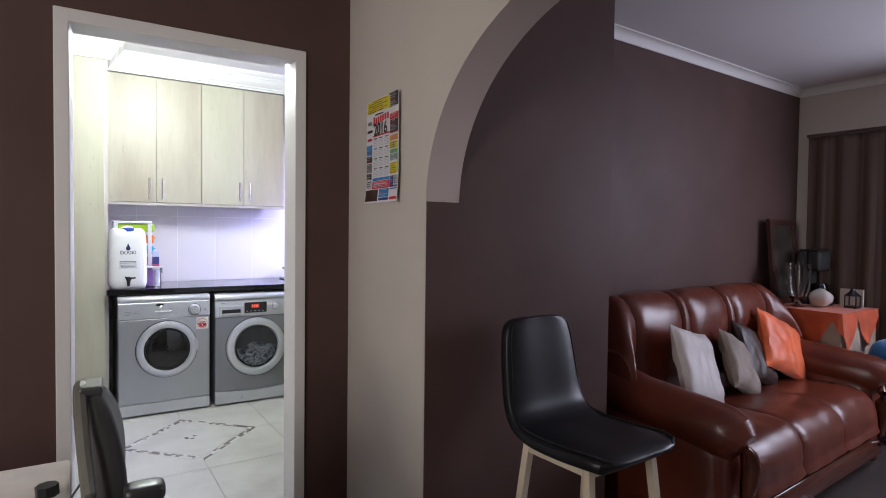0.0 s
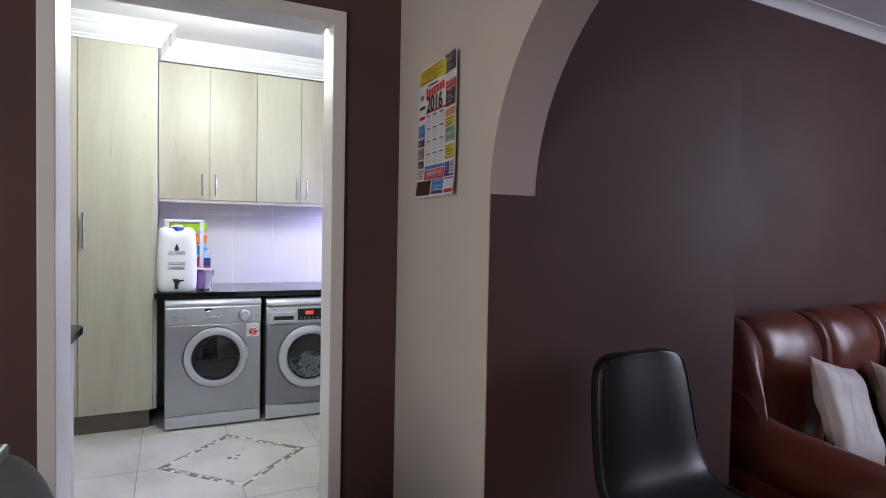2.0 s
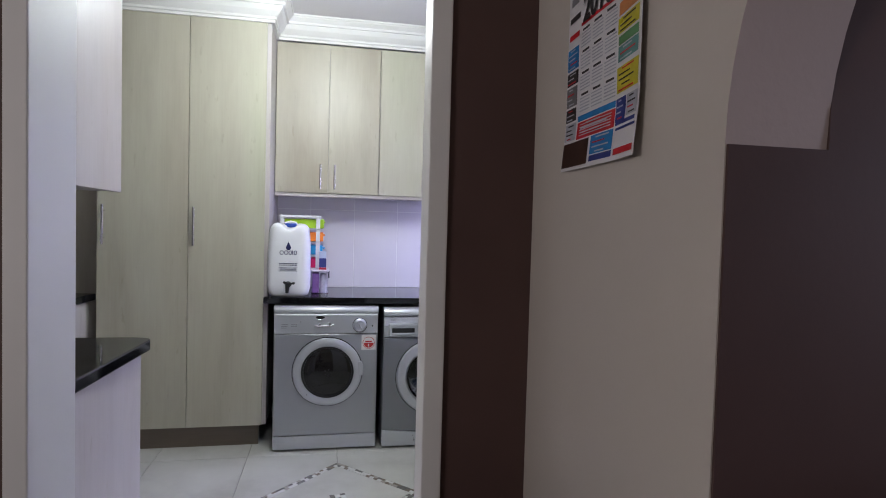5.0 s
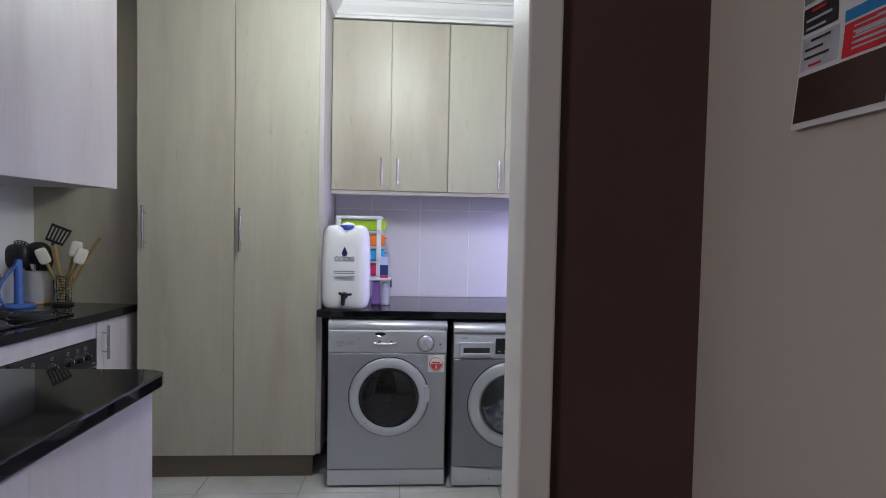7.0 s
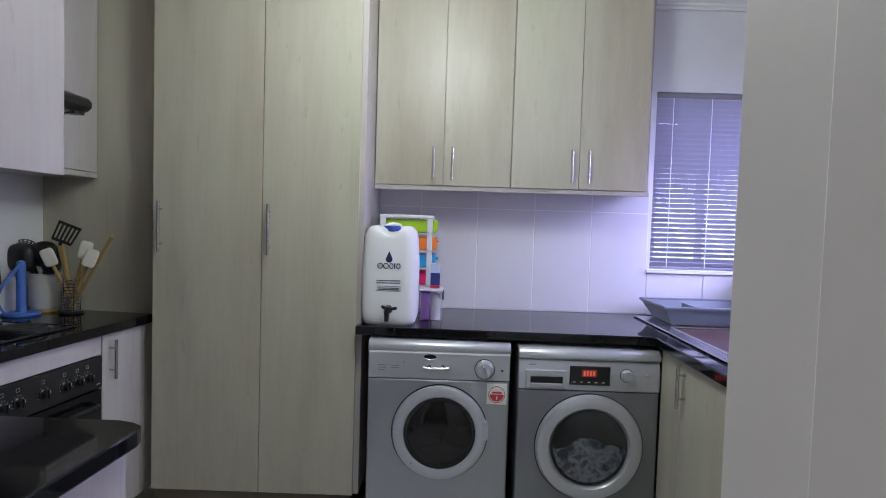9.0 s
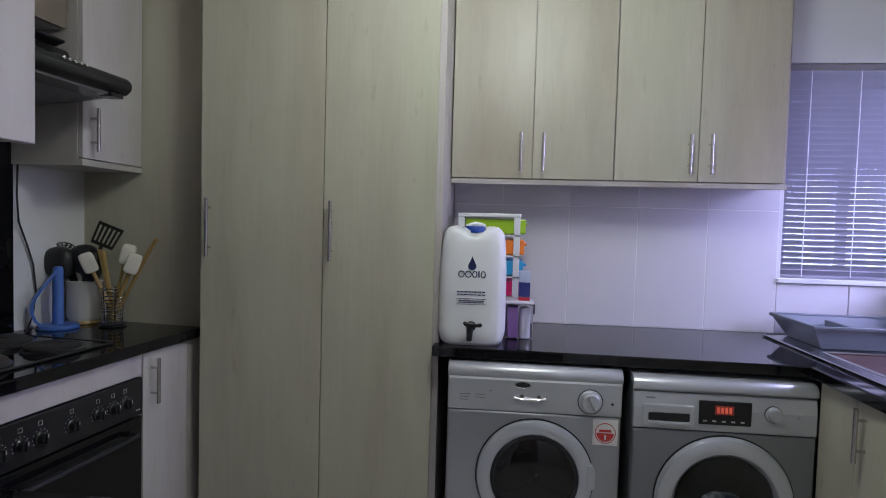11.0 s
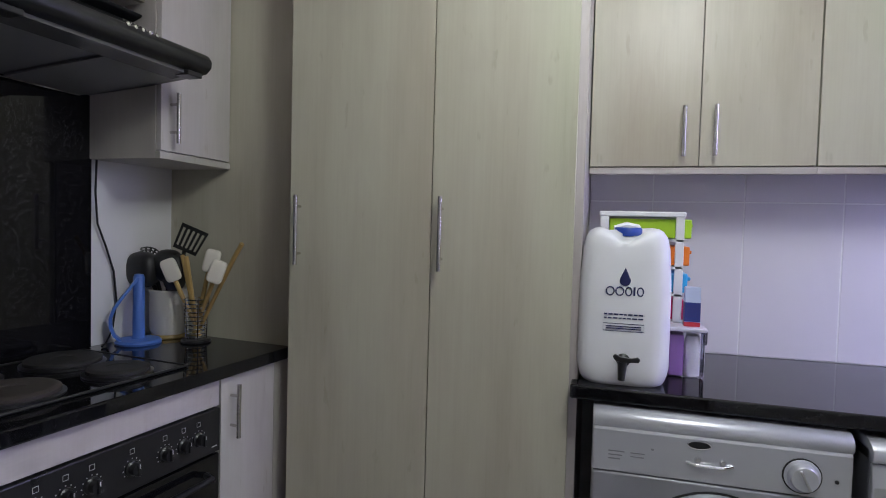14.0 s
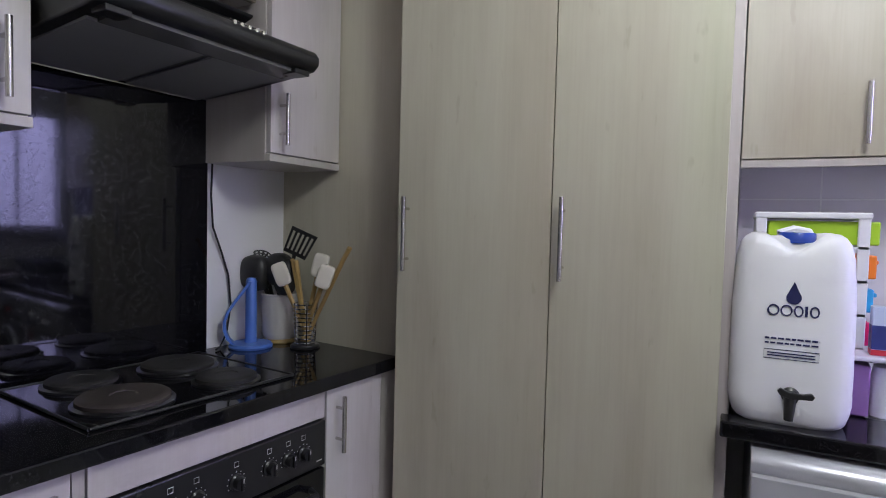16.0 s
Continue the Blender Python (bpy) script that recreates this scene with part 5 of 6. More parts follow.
# ---- dining side: calendar ----
def calendar():
    t = thing("wall_calendar", (CW, 2.02, 1.445), "glossy 2016 wall calendar with colourful advert blocks", "calendar")
    y0, y1, z0, z1 = 2.168, 1.872, 1.443, 1.855        # y0 is the edge by the doorway
    W, H = y0 - y1, z1 - z0

    def lift(u, v):
        """How far the paper stands off the wall: curled at the free edges."""
        return 0.003 + 0.010 * max(0, u - 0.7) / 0.3 + 0.006 * (1 - v) * abs(math.sin(u * 3.0)) + 0.008 * max(0, v - 0.8) / 0.2

    def sheet(u0, u1, v0, v1, off, n=8):
        b = bmesh.new()
        g = [[b.verts.new((CW - lift(u0 + (u1 - u0) * i / n, v0 + (v1 - v0) * j / n) - off, y0 - W * (u0 + (u1 - u0) * i / n), z1 - H * (v0 + (v1 - v0) * j / n))) for j in range(n + 1)] for i in range(n + 1)]
        for i in range(n):
            for j in range(n):
                b.faces.new((g[i][j], g[i][j + 1], g[i + 1][j + 1], g[i + 1][j]))
        bmesh.ops.recalc_face_normals(b, faces=b.faces[:])
        return b

    def ink(n, c):
        return paint("print_" + n, c, 0.3, 0.15, 60, 0.0, big=25)

    paper = part("paper", sheet(0, 1, 0, 1, 0, 16), paint("calendar_paper", (0.72, 0.71, 0.72), 0.35, 0.03), t, "", True)
    C = dict(yellow=ink("yellow", (0.62, 0.56, 0.03)), dark=ink("dark", (0.03, 0.028, 0.03)), red=ink("red", (0.6, 0.02, 0.03)), blue=ink("blue", (0.02, 0.22, 0.55)), navy=ink("navy", (0.03, 0.05, 0.25)), green=ink("green", (0.12, 0.30, 0.12)), grey=ink("grey", (0.20, 0.20, 0.21)), pale=ink("pale", (0.45, 0.47, 0.52)), brown=ink("brown", (0.05, 0.025, 0.018)), orange=ink("orange", (0.6, 0.25, 0.08)), teal=ink("teal", (0.12, 0.30, 0.28)))
    blocks = (("yellow", 0.02, 0.74, 0.01, 0.125), ("dark", 0.70, 0.98, 0.0, 0.13), ("grey", 0.05, 0.17, 0.20, 0.235), ("dark", 0.03, 0.20, 0.285, 0.31), ("red", 0.03, 0.19, 0.365, 0.39), ("blue", 0.01, 0.19, 0.43, 0.53), ("dark", 0.01, 0.19, 0.54, 0.60), ("grey", 0.01, 0.18, 0.61, 0.70), ("dark", 0.01, 0.17, 0.71, 0.77), ("pale", 0.01, 0.18, 0.78, 0.86), ("red", 0.72, 0.99, 0.19, 0.245), ("dark", 0.73, 0.98, 0.25, 0.37), ("orange", 0.72, 0.98, 0.39, 0.44), ("yellow", 0.71, 0.97, 0.45, 0.51), ("green", 0.72, 0.97, 0.52, 0.555), ("teal", 0.72, 0.97, 0.56, 0.62), ("yellow", 0.71, 0.98, 0.64, 0.74), ("navy", 0.71, 0.84, 0.76, 0.85), ("pale", 0.85, 0.98, 0.76, 0.84), ("navy", 0.72, 0.97, 0.85, 0.865), ("blue", 0.20, 0.70, 0.76, 0.785), ("red", 0.20, 0.70, 0.79, 0.865), ("brown", 0.01, 0.39, 0.872, 0.985), ("blue", 0.42, 0.70, 0.87, 0.95), ("navy", 0.42, 0.70, 0.955, 0.98), ("navy", 0.73, 0.98, 0.875, 0.885), ("red", 0.73, 0.98, 0.955, 0.98))
    for k, (n, u0, u1, v0, v1) in enumerate(blocks):
        part("printed_block", sheet(u0, u1, v0, v1, 0.0008), C[n], paper, "", True)
        if v1 - v0 < 0.05 or n == "brown":
            continue
        inkc = C["dark"] if n in ("yellow", "pale", "orange") else C["pale"]
        rows = int((v1 - v0) / 0.018)
        for r in range(rows):      # lines of small type, too fine to read
            vv = v0 + (r + 0.4) * (v1 - v0) / rows
            ue = u1 - (u1 - u0) * (0.12 + 0.35 * ((k * 7 + r * 5) % 10) / 10)
            part("type_line", sheet(u0 + (u1 - u0) * (0.10 if r % 3 else 0.25), ue, vv, vv + 0.006, 0.0014, 2), inkc if (r + k) % 4 else C["red"], paper)
    for k in range(7):      # the paper's name, as plain red strokes
        part("title_stroke", sheet(0.23 + k * 0.068, 0.283 + k * 0.068, 0.165 + 0.02 * (k > 0) - k * 0.004, 0.245 - k * 0.004, 0.0008, 3), C["red"], paper)
    part("title_line", sheet(0.28, 0.54, 0.145, 0.158, 0.0008, 4), C["dark"], paper)
    part("title_rule", sheet(0.22, 0.72, 0.345, 0.36, 0.0008, 4), C["red"], paper)
    for r in range(4):
        for c in range(3):
            u = 0.225 + c * 0.165
            v = 0.375 + r * 0.096
            part("month_bar", sheet(u + 0.02, u + 0.12, v, v + 0.010, 0.0008, 2), C["dark"], paper)
            for q in range(5):
                part("date_line", sheet(u, u + 0.14, v + 0.018 + q * 0.014, v + 0.023 + q * 0.014, 0.0008, 2), C["pale"], paper)
    for k in range(5):
        part("advert_line", sheet(0.24, 0.66, 0.80 + k * 0.012, 0.804 + k * 0.012, 0.0014, 3), C["pale"], paper)
    fc = bpy.data.curves.new("year", "FONT")
    fc.body, fc.size, fc.align_x, fc.align_y = "2016", 0.058, "CENTER", "CENTER"
    fc.offset = 0.0016
    fo = bpy.data.objects.new("year_tmp", fc)
    me = bpy.data.meshes.new_from_object(fo)
    bpy.data.objects.remove(fo)
    yb = bmesh.new()
    yb.from_mesh(me)
    bmesh.ops.transform(yb, verts=yb.verts, matrix=Matrix(((0, 0, -1, CW - lift(0.46, 0.30) - 0.0025), (-1, 0, 0, y0 - 0.46 * W), (0, 1.15, 0, z1 - 0.30 * H), (0, 0, 0, 1))))
    part("year", yb, C["dark"], paper, "black printed year 2016")


calendar()


# ---- dining side: bar stool ----
def stool():
    t = thing("bar_stool", (0, 0, 0), "black leatherette bar stool with pale wooden legs", "stool")
    # one padded shell: seat curving up into the back; section along depth, width by height
    path = [(-0.215, 0.652, 0.12), (-0.211, 0.658, 0.165), (-0.198, 0.667, 0.192), (-0.15, 0.672, 0.205), (-0.05, 0.665, 0.207), (0.06, 0.664, 0.205), (0.13, 0.672, 0.20), (0.175, 0.70, 0.195), (0.198, 0.745, 0.188), (0.212, 0.82, 0.184), (0.225, 0.90, 0.178), (0.236, 0.97, 0.170), (0.243, 1.012, 0.160), (0.2455, 1.030, 0.145), (0.2465, 1.042, 0.118), (0.247, 1.047, 0.08)]
    n = 14
    b = bmesh.new()
    top, bot = [], []
    path = [(y, z if z < 0.7 else 0.7 + (z - 0.7) * 0.95, w * 0.98) for y, z, w in path]
    for i, (y, z, w) in enumerate(path):
        a = path[max(0, i - 1)]
        c = path[min(len(path) - 1, i + 1)]
        d = Vector((0, c[0] - a[0], c[1] - a[1])).normalized()
        nrm = Vector((0, -d.z, d.y))
        rt, rb = [], []
        for k in range(n + 1):
            s = -1 + 2 * k / n
            edge = abs(s) ** 4
            dish = 0.012 * s * s
            p = Vector((s * w, y, z)) + nrm * (dish - 0.022 * edge)
            rt.append(b.verts.new(p + nrm * 0.018))
            rb.append(b.verts.new(p - nrm * (0.036 - 0.016 * edge)))
        top.append(rt)
        bot.append(rb)
    for i in range(len(path) - 1):
        for k in range(n):
            b.faces.new((top[i][k], top[i][k + 1], top[i + 1][k + 1], top[i + 1][k]))
            b.faces.new((bot[i][k], bot[i + 1][k], bot[i + 1][k + 1], bot[i][k + 1]))
        b.faces.new((top[i][0], top[i + 1][0], bot[i + 1][0], bot[i][0]))
        b.faces.new((top[i][n], bot[i][n], bot[i + 1][n], top[i + 1][n]))
    for r, q in ((top[0], bot[0]), (top[-1], bot[-1])):
        for k in range(n):
            b.faces.new((r[k], q[k], q[k + 1], r[k + 1]))
    bmesh.ops.recalc_face_normals(b, faces=b.faces[:])
    sh = part("shell", b, BLEATHER, t, "", True)
    sub = sh.modifiers.new("soft", "SUBSURF")
    sub.levels = sub.render_levels = 2
    # raised seam a little inside the edge, and the crease where the back meets the seat
    for s in (1, -1):
        part("piping", sweep([(w * 0.90 * s, y - 0.012 * min(1, max(0, (z - 0.68) * 8)), z + 0.016 * max(0, 1 - max(0, z - 0.68) * 8)) for y, z, w in path[1:-2]], 0.0045, 6), BLEATHER, t, "", True)
    yt, zt, wt = path[-3]
    part("piping", sweep([(wt * 0.90 * k / 6, yt - 0.012, zt + 0.006 * (1 - (k / 6) ** 2)) for k in range(-6, 7)], 0.0045, 6), BLEATHER, t, "", True)
    for sx in (-1, 1):
        for sy in (-1, 1):
            a, c = Vector((sx * 0.15, sy * 0.125, 0.632)), Vector((sx * 0.195, sy * 0.19, 0.0))
            lb = bmesh.new()
            vs = []
            for p in (a, c):
                vs.append([lb.verts.new(p + Vector((dx * 0.013, dy * 0.013, 0))) for dx, dy in ((-1, -1), (1, -1), (1, 1), (-1, 1))])
            lb.faces.new(vs[0])
            lb.faces.new(vs[1][::-1])
            for k in range(4):
                lb.faces.new((vs[0][k], vs[1][k], vs[1][(k + 1) % 4], vs[0][(k + 1) % 4]))
            bmesh.ops.recalc_face_normals(lb, faces=lb.faces[:])
            part("leg", lb, BEECH, t)
    for s in (-1, 1):
        part("seat_rail", box(s * 0.15 - 0.012, s * 0.15 + 0.012, -0.138, 0.138, 0.606, 0.633, 0.002, 1), BEECH, t)
        part("footrest", box(s * 0.175 - 0.009, s * 0.175 + 0.009, -0.16, 0.16, 0.26, 0.28, 0.002, 1), BEECH, t)
    part("cross_rail", box(-0.14, 0.14, -0.14, -0.116, 0.606, 0.633, 0.002, 1), BEECH, t)
    t.matrix_basis = pose(1.185, 1.30, 0, 0, 0, 3)


stool()


# ---- dining side: table and office chair ----
cl = cloth("pale_tablecloth", (0.52, 0.46, 0.41))
tb = thing("dining_table", (-0.8, 1.3, 0), "table under a pale beige cloth", "table")
part("tabletop", box(-1.5, -0.262, 0.95, 1.655, 0.72, 0.750, 0.01, 2), DWOOD, tb)
for x in (-1.44, -0.33):
    for y in (1.0, 1.60):
        part("leg", box(x - 0.03, x + 0.03, y - 0.03, y + 0.03, 0, 0.72, 0.004, 1), DWOOD, tb)
tc = thing("tablecloth", (-0.8, 1.3, 0.75), "pale beige cloth draped over the table", "tablecloth")


def drape(x0, x1, y0, y1, z, drop, fold, rnd, seg=40):
    """A cloth lying on a top and hanging down all round in soft folds."""
    b = bmesh.new()
    per = []
    for i in range(seg):
        per.append((x0 + (x1 - x0) * i / seg, y0, 0, -1))
    for i in range(seg):
        per.append((x1, y0 + (y1 - y0) * i / seg, 1, 0))
    for i in range(seg):
        per.append((x1 - (x1 - x0) * i / seg, y1, 0, 1))
    for i in range(seg):
        per.append((x0, y1 - (y1 - y0) * i / seg, -1, 0))
    rings = []
    for j in range(6):
        f = j / 5
        ring = []
        for i, (x, y, nx, ny) in enumerate(per):
            wv = fold * f * (0.6 + 0.4 * math.sin(i * 0.55 + rnd)) * (0.5 + noise.noise((x * 4, y * 4, rnd)))
            hem = drop(i / len(per)) if callable(drop) else drop
            ring.append(b.verts.new((x + nx * (0.004 + wv), y + ny * (0.004 + wv), z + 0.004 - hem * f)))
        rings.append(ring)
    m = len(per)
    for j in range(5):
        for i in range(m):
            b.faces.new((rings[j][i], rings[j][(i + 1) % m], rings[j + 1][(i + 1) % m], rings[j + 1][i]))
    b.faces.new(rings[0])
    bmesh.ops.recalc_face_normals(b, faces=b.faces[:])
    return b


part("cloth", drape(-1.505, -0.257, 0.945, 1.66, 0.752, 0.22, 0.02, 1.0), cl, tc, "", True)
lap = thing("cable", (-0.3, 1.40, 0.757), "thin black cable over the table edge", "cable")
part("lead", sweep([(-0.262, 1.36, 0.76), (-0.248, 1.42, 0.762), (-0.235, 1.47, 0.762), (-0.225, 1.50, 0.74), (-0.222, 1.51, 0.60)], 0.003, 6), BLACKP, lap)
bagt = thing("camera_strap", (-0.42, 1.40, 0.757), "black webbing strap lying on the tablecloth", "strap")
part("webbing", puff(-0.52, -0.30, 1.30, 1.42, 0.757, 0.785, 3, 10, 0.012, 3), BLACKP, bagt, "", True)


def office_chair():
    t = thing("office_chair", (0, 0, 0), "black office chair with padded back and armrests", "office chair")
    lea = BLEATHER
    # local: the back faces +x, width along y
    bk = puff(-0.030, 0.028, -0.20, 0.20, 0.60, 1.0, 3.0, 14)
    for v in bk.verts:
        v.co.x += 0.05 - 0.30 * (v.co.z - 0.80) ** 2 * 4 * 0.5 - 0.02 * (v.co.z - 0.6) + 0.02 * (v.co.y / 0.2) ** 2
    for v in bk.verts:
        v.co.y *= 1 - 0.45 * max(0, (v.co.z - 0.78) / 0.22)
    part("backrest", bk, cloth("black_mesh_fabric", (0.012, 0.011, 0.011)), t, "", True)
    fr = sweep([(0.0 - 0.02 * (z - 0.6) + 0.02 * (y / 0.2) ** 2, y, z) for y, z in [(0.205 * math.sin(a) * (1 - 0.42 * max(0, math.cos(a))), 0.80 + 0.205 * math.cos(a)) for a in [k * math.tau / 36 for k in range(36)]]], 0.013, 8, closed=True)
    part("back_frame", fr, paint("olive_grey_plastic", (0.13, 0.125, 0.10), 0.3), t, "glossy dark frame round the back", True)
    part("top_grip", box(-0.01, 0.035, -0.05, 0.05, 0.99, 1.012, 0.006, 2), paint("grip_plastic", (0.05, 0.05, 0.05), 0.3), t)
    part("seat", puff(-0.02, 0.30, -0.22, 0.22, 0.43, 0.52, 4, 12), lea, t, "", True)
    part("spine", sweep([(-0.07, 0, 0.80), (-0.06, 0, 0.60), (-0.02, 0, 0.44), (0.10, 0, 0.42)], 0.022, 8), BLACKP, t, "", True)
    for s in (-1, 1):
        a = part("armrest", puff(0.035 - s * 0.035, 0.10 - s * 0.045, s * 0.21 - 0.03, s * 0.21 + 0.03, 0.815, 0.85, 4, 8), paint("arm_plastic", (0.03, 0.03, 0.03), 0.3), t, "", True)
        part("arm_post", sweep([(0.065 - s * 0.03, s * 0.21, 0.825), (0.04, s * 0.235, 0.68), (0.07, s * 0.24, 0.48), (0.14, s * 0.18, 0.44)], 0.016, 8), BLACKP, t, "", True)
    part("gas_lift", lathe([(0.03, 0.06), (0.03, 0.25), (0.02, 0.26), (0.02, 0.43), (0.0, 0.43)], (0.16, 0, 0), "z", 16), CHROME, t, "", True)
    for k in range(5):
        an = k * math.tau / 5 + 0.3
        leg = part("foot", sweep([(0.16, 0, 0.10), (0.16 + 0.28 * math.cos(an), 0.28 * math.sin(an), 0.065)], 0.018, 8, taper=(0.024, 0.014)), BLACKP, t, "", True)
        part("castor", lathe([(0.025, -0.015), (0.026, 0.0), (0.025, 0.015)], (0.16 + 0.28 * math.cos(an), 0.28 * math.sin(an), 0.048), "y", 14), BLACKP, leg, "", True)
    t.matrix_basis = pose(-0.225, 1.46, -0.022, 0, 0, -3)


office_chair()


# ---- living room: sofa ----
def loop(pts, n):
    """Places at even steps along a smooth closed curve through the points."""
    out, m = [], len(pts)
    for i in range(m):
        p0, p1, p2, p3 = (Vector(pts[(i + k) % m]) for k in (-1, 0, 1, 2))
        for k in range(n):
            t = k / n
            out.append(0.5 * ((2 * p1) + (p2 - p0) * t + (2 * p0 - 5 * p1 + 4 * p2 - p3) * t * t + (3 * p1 - p0 - 3 * p2 + p3) * t ** 3))
    return out


def padded(x0, x1, outline, inset, seed=0, nx=26, power=6.0, pleat=0.004, warp=None):
    """Upholstery with one side section (y, z), drawn in towards its seams, with pleats along them."""
    ring = loop(outline, 5)
    m = len(ring)
    mid = sum(ring, Vector((0, 0))) / m
    b = bmesh.new()
    rows = []
    for i in range(nx + 1):
        s = -math.cos(i * math.pi / nx)
        row = []
        for k, p in enumerate(ring):
            d = (ring[(k + 1) % m] - ring[k - 1]).normalized()
            out = Vector((d.y, -d.x))
            if out.dot(p - mid) < 0:
                out = -out
            near = abs(s) ** power
            q = p - out * (inset * near + pleat * abs(s) ** 3 * (0.5 + 0.5 * math.sin(k * 1.9 + seed)))
            q += out * 0.006 * noise.noise((s * 2.1 + seed, q.x * 6, q.y * 6))
            co = Vector(((x0 + x1) / 2 + s * (x1 - x0) / 2, q.x, q.y))
            row.append(b.verts.new(warp(co) if warp else co))
        rows.append(row)
    for i in range(nx):
        for k in range(m):
            b.faces.new((rows[i][k], rows[i][(k + 1) % m], rows[i + 1][(k + 1) % m], rows[i + 1][k]))
    b.faces.new(rows[0])
    b.faces.new(rows[-1][::-1])
    bmesh.ops.recalc_face_normals(b, faces=b.faces[:])
    return b


def sofa():
    t = thing("sofa", (0, 0, 0), "three-seat cognac brown leather sofa with rolled arms", "sofa")
    L = 2.0
    a0, a1 = 0.25, L - 0.25
    w = (a1 - a0) / 3
    seat = [(0.03, 0.19), (-0.015, 0.27), (0.0, 0.37), (0.06, 0.435), (0.18, 0.458), (0.38, 0.448), (0.60, 0.43), (0.64, 0.32), (0.62, 0.19)]
    back = [(0.58, 0.36), (0.56, 0.48), (0.555, 0.58), (0.575, 0.70), (0.575, 0.82), (0.595, 0.92), (0.645, 0.995), (0.72, 1.02), (0.80, 0.99), (0.84, 0.88), (0.84, 0.36)]
    for k in range(3):
        x0, x1 = a0 + k * w, a0 + (k + 1) * w
        part("seat_cushion", padded(x0, x1, seat, 0.011, k, power=14), LEATHER, t, "", True)
        part("back_cushion", padded(x0 + 0.035, x1 - 0.035, back, 0.028, k + 7), LEATHER, t, "", True)
        if k < 2:
            part("seam_roll", padded(x1 - 0.037, x1 + 0.037, [(y + 0.006, z - 0.006) for y, z in back], 0.022, k + 31, 12, 3.0), LEATHER, t, "", True)
    for s, x in ((1, 0.0), (-1, L)):
        X = lambda u: x + s * u

        def fold(co):
            """The wing curves forward and down to the arm."""
            q = min(1, max(0, (0.285 - s * (co.x - x)) / 0.20))
            up = max(0, co.z - 0.45)
            return Vector((co.x, co.y - 0.13 * q * q, co.z - up * 0.42 * q ** 2.5))
        xs = sorted((X(0.07), X(0.285)))
        part("wing", padded(xs[0], xs[1], back, 0.03, 9, 24, 5.0, 0.004, fold), LEATHER, t, "", True)
        xs = sorted((X(0.03), X(0.26)))
        part("arm_body", puff(xs[0], xs[1], 0.03, 0.82, 0.06, 0.50, 6, 14, 0.004, 3), LEATHER, t, "", True)
        roll = [(X(0.13), -0.02, 0.485), (X(0.13), 0.0, 0.50), (X(0.135), 0.06, 0.51), (X(0.14), 0.22, 0.525), (X(0.145), 0.45, 0.55), (X(0.15), 0.66, 0.60), (X(0.16), 0.78, 0.64)]
        part("arm_roll", sweep(roll, 0.1, 24, taper=(0.06, 0.095, 0.116, 0.118, 0.116, 0.112, 0.10)), LEATHER, t, "", True)
        # dark polished wood facing on the front of the arm
        scroll = [(X(0.17), -0.004, 0.46), (X(0.20), -0.012, 0.43), (X(0.215), -0.016, 0.38), (X(0.20), -0.016, 0.32), (X(0.185), -0.014, 0.26), (X(0.20), -0.012, 0.18), (X(0.24), -0.01, 0.13)]
        part("arm_facing", sweep(scroll, 0.03, 12, taper=(0.014, 0.026, 0.034, 0.032, 0.022, 0.018, 0.016)), DWOODG, t, "dark polished wood scroll", True)
    part("back_panel", box(0.10, L - 0.10, 0.80, 0.87, 0.06, 0.80, 0.03, 3), LEATHER, t)
    part("base", box(0.04, L - 0.04, 0.05, 0.82, 0.05, 0.20), LEATHER, t)
    part("front_rail", prism([(0.0, 0.06), (-0.015, 0.075), (-0.02, 0.11), (-0.01, 0.15), (0.0, 0.175), (0.05, 0.175), (0.05, 0.06)], 0.20, L - 0.20, "x", 0.004), DWOODG, t, "polished reddish wood rail", True)
    for x in (0.12, L - 0.12):
        for y in (0.06, 0.78):
            part("foot", lathe([(0.03, 0.0), (0.035, 0.02), (0.025, 0.06), (0.0, 0.06)], (x, y, 0), "z", 16), DWOODG, t, "", True)
    t.matrix_basis = pose(1.90, 1.262, 0, 0, 0, 4.3)


DWOODG = laminate("polished_redwood", (0.055, 0.016, 0.010), (0.10, 0.030, 0.018), "x")
DWOODG.node_tree.nodes["Principled BSDF"].inputs["Roughness"].default_value = 0.15
sofa()


def pillow(label, mat, x, y, z, w, h, rx, ry, rz, seed, thick=0.075):
    t = thing("cushion", (0, 0, 0), label, "cushion", "sofa cushions")
    b = bmesh.new()
    n = 22
    for side in (1, -1):
        g = []
        for i in range(n + 1):
            row = []
            for j in range(n + 1):
                u, v = -1 + 2 * i / n, -1 + 2 * j / n
                pinch = 1 - 0.07 * (1 - abs(v) ** 2) * abs(u) ** 6 - 0.07 * (1 - abs(u) ** 2) * abs(v) ** 6
                th = thick * ((1 - u ** 4) * (1 - v ** 4)) ** 0.55
                th += 0.016 * noise.noise((u * 2.6 + seed, v * 2.2, side)) * (1 - max(abs(u), abs(v)) ** 4) + 0.011 * noise.noise((u * 6, v * 2.4 + seed, 0)) * (1 - max(abs(u), abs(v)) ** 4)
                row.append(b.verts.new((u * w / 2 * pinch, -side * th, v * h / 2 * pinch)))
            g.append(row)
        for i in range(n):
            for j in range(n):
                f = (g[i][j], g[i + 1][j], g[i + 1][j + 1], g[i][j + 1])
                b.faces.new(f if side == 1 else f[::-1])
    bmesh.ops.remove_doubles(b, verts=b.verts[:], dist=0.0008)
    bmesh.ops.recalc_face_normals(b, faces=b.faces[:])
    part("cover", b, mat, t, "", True)
    t.matrix_basis = pose(x, y, z, rx, ry, rz)


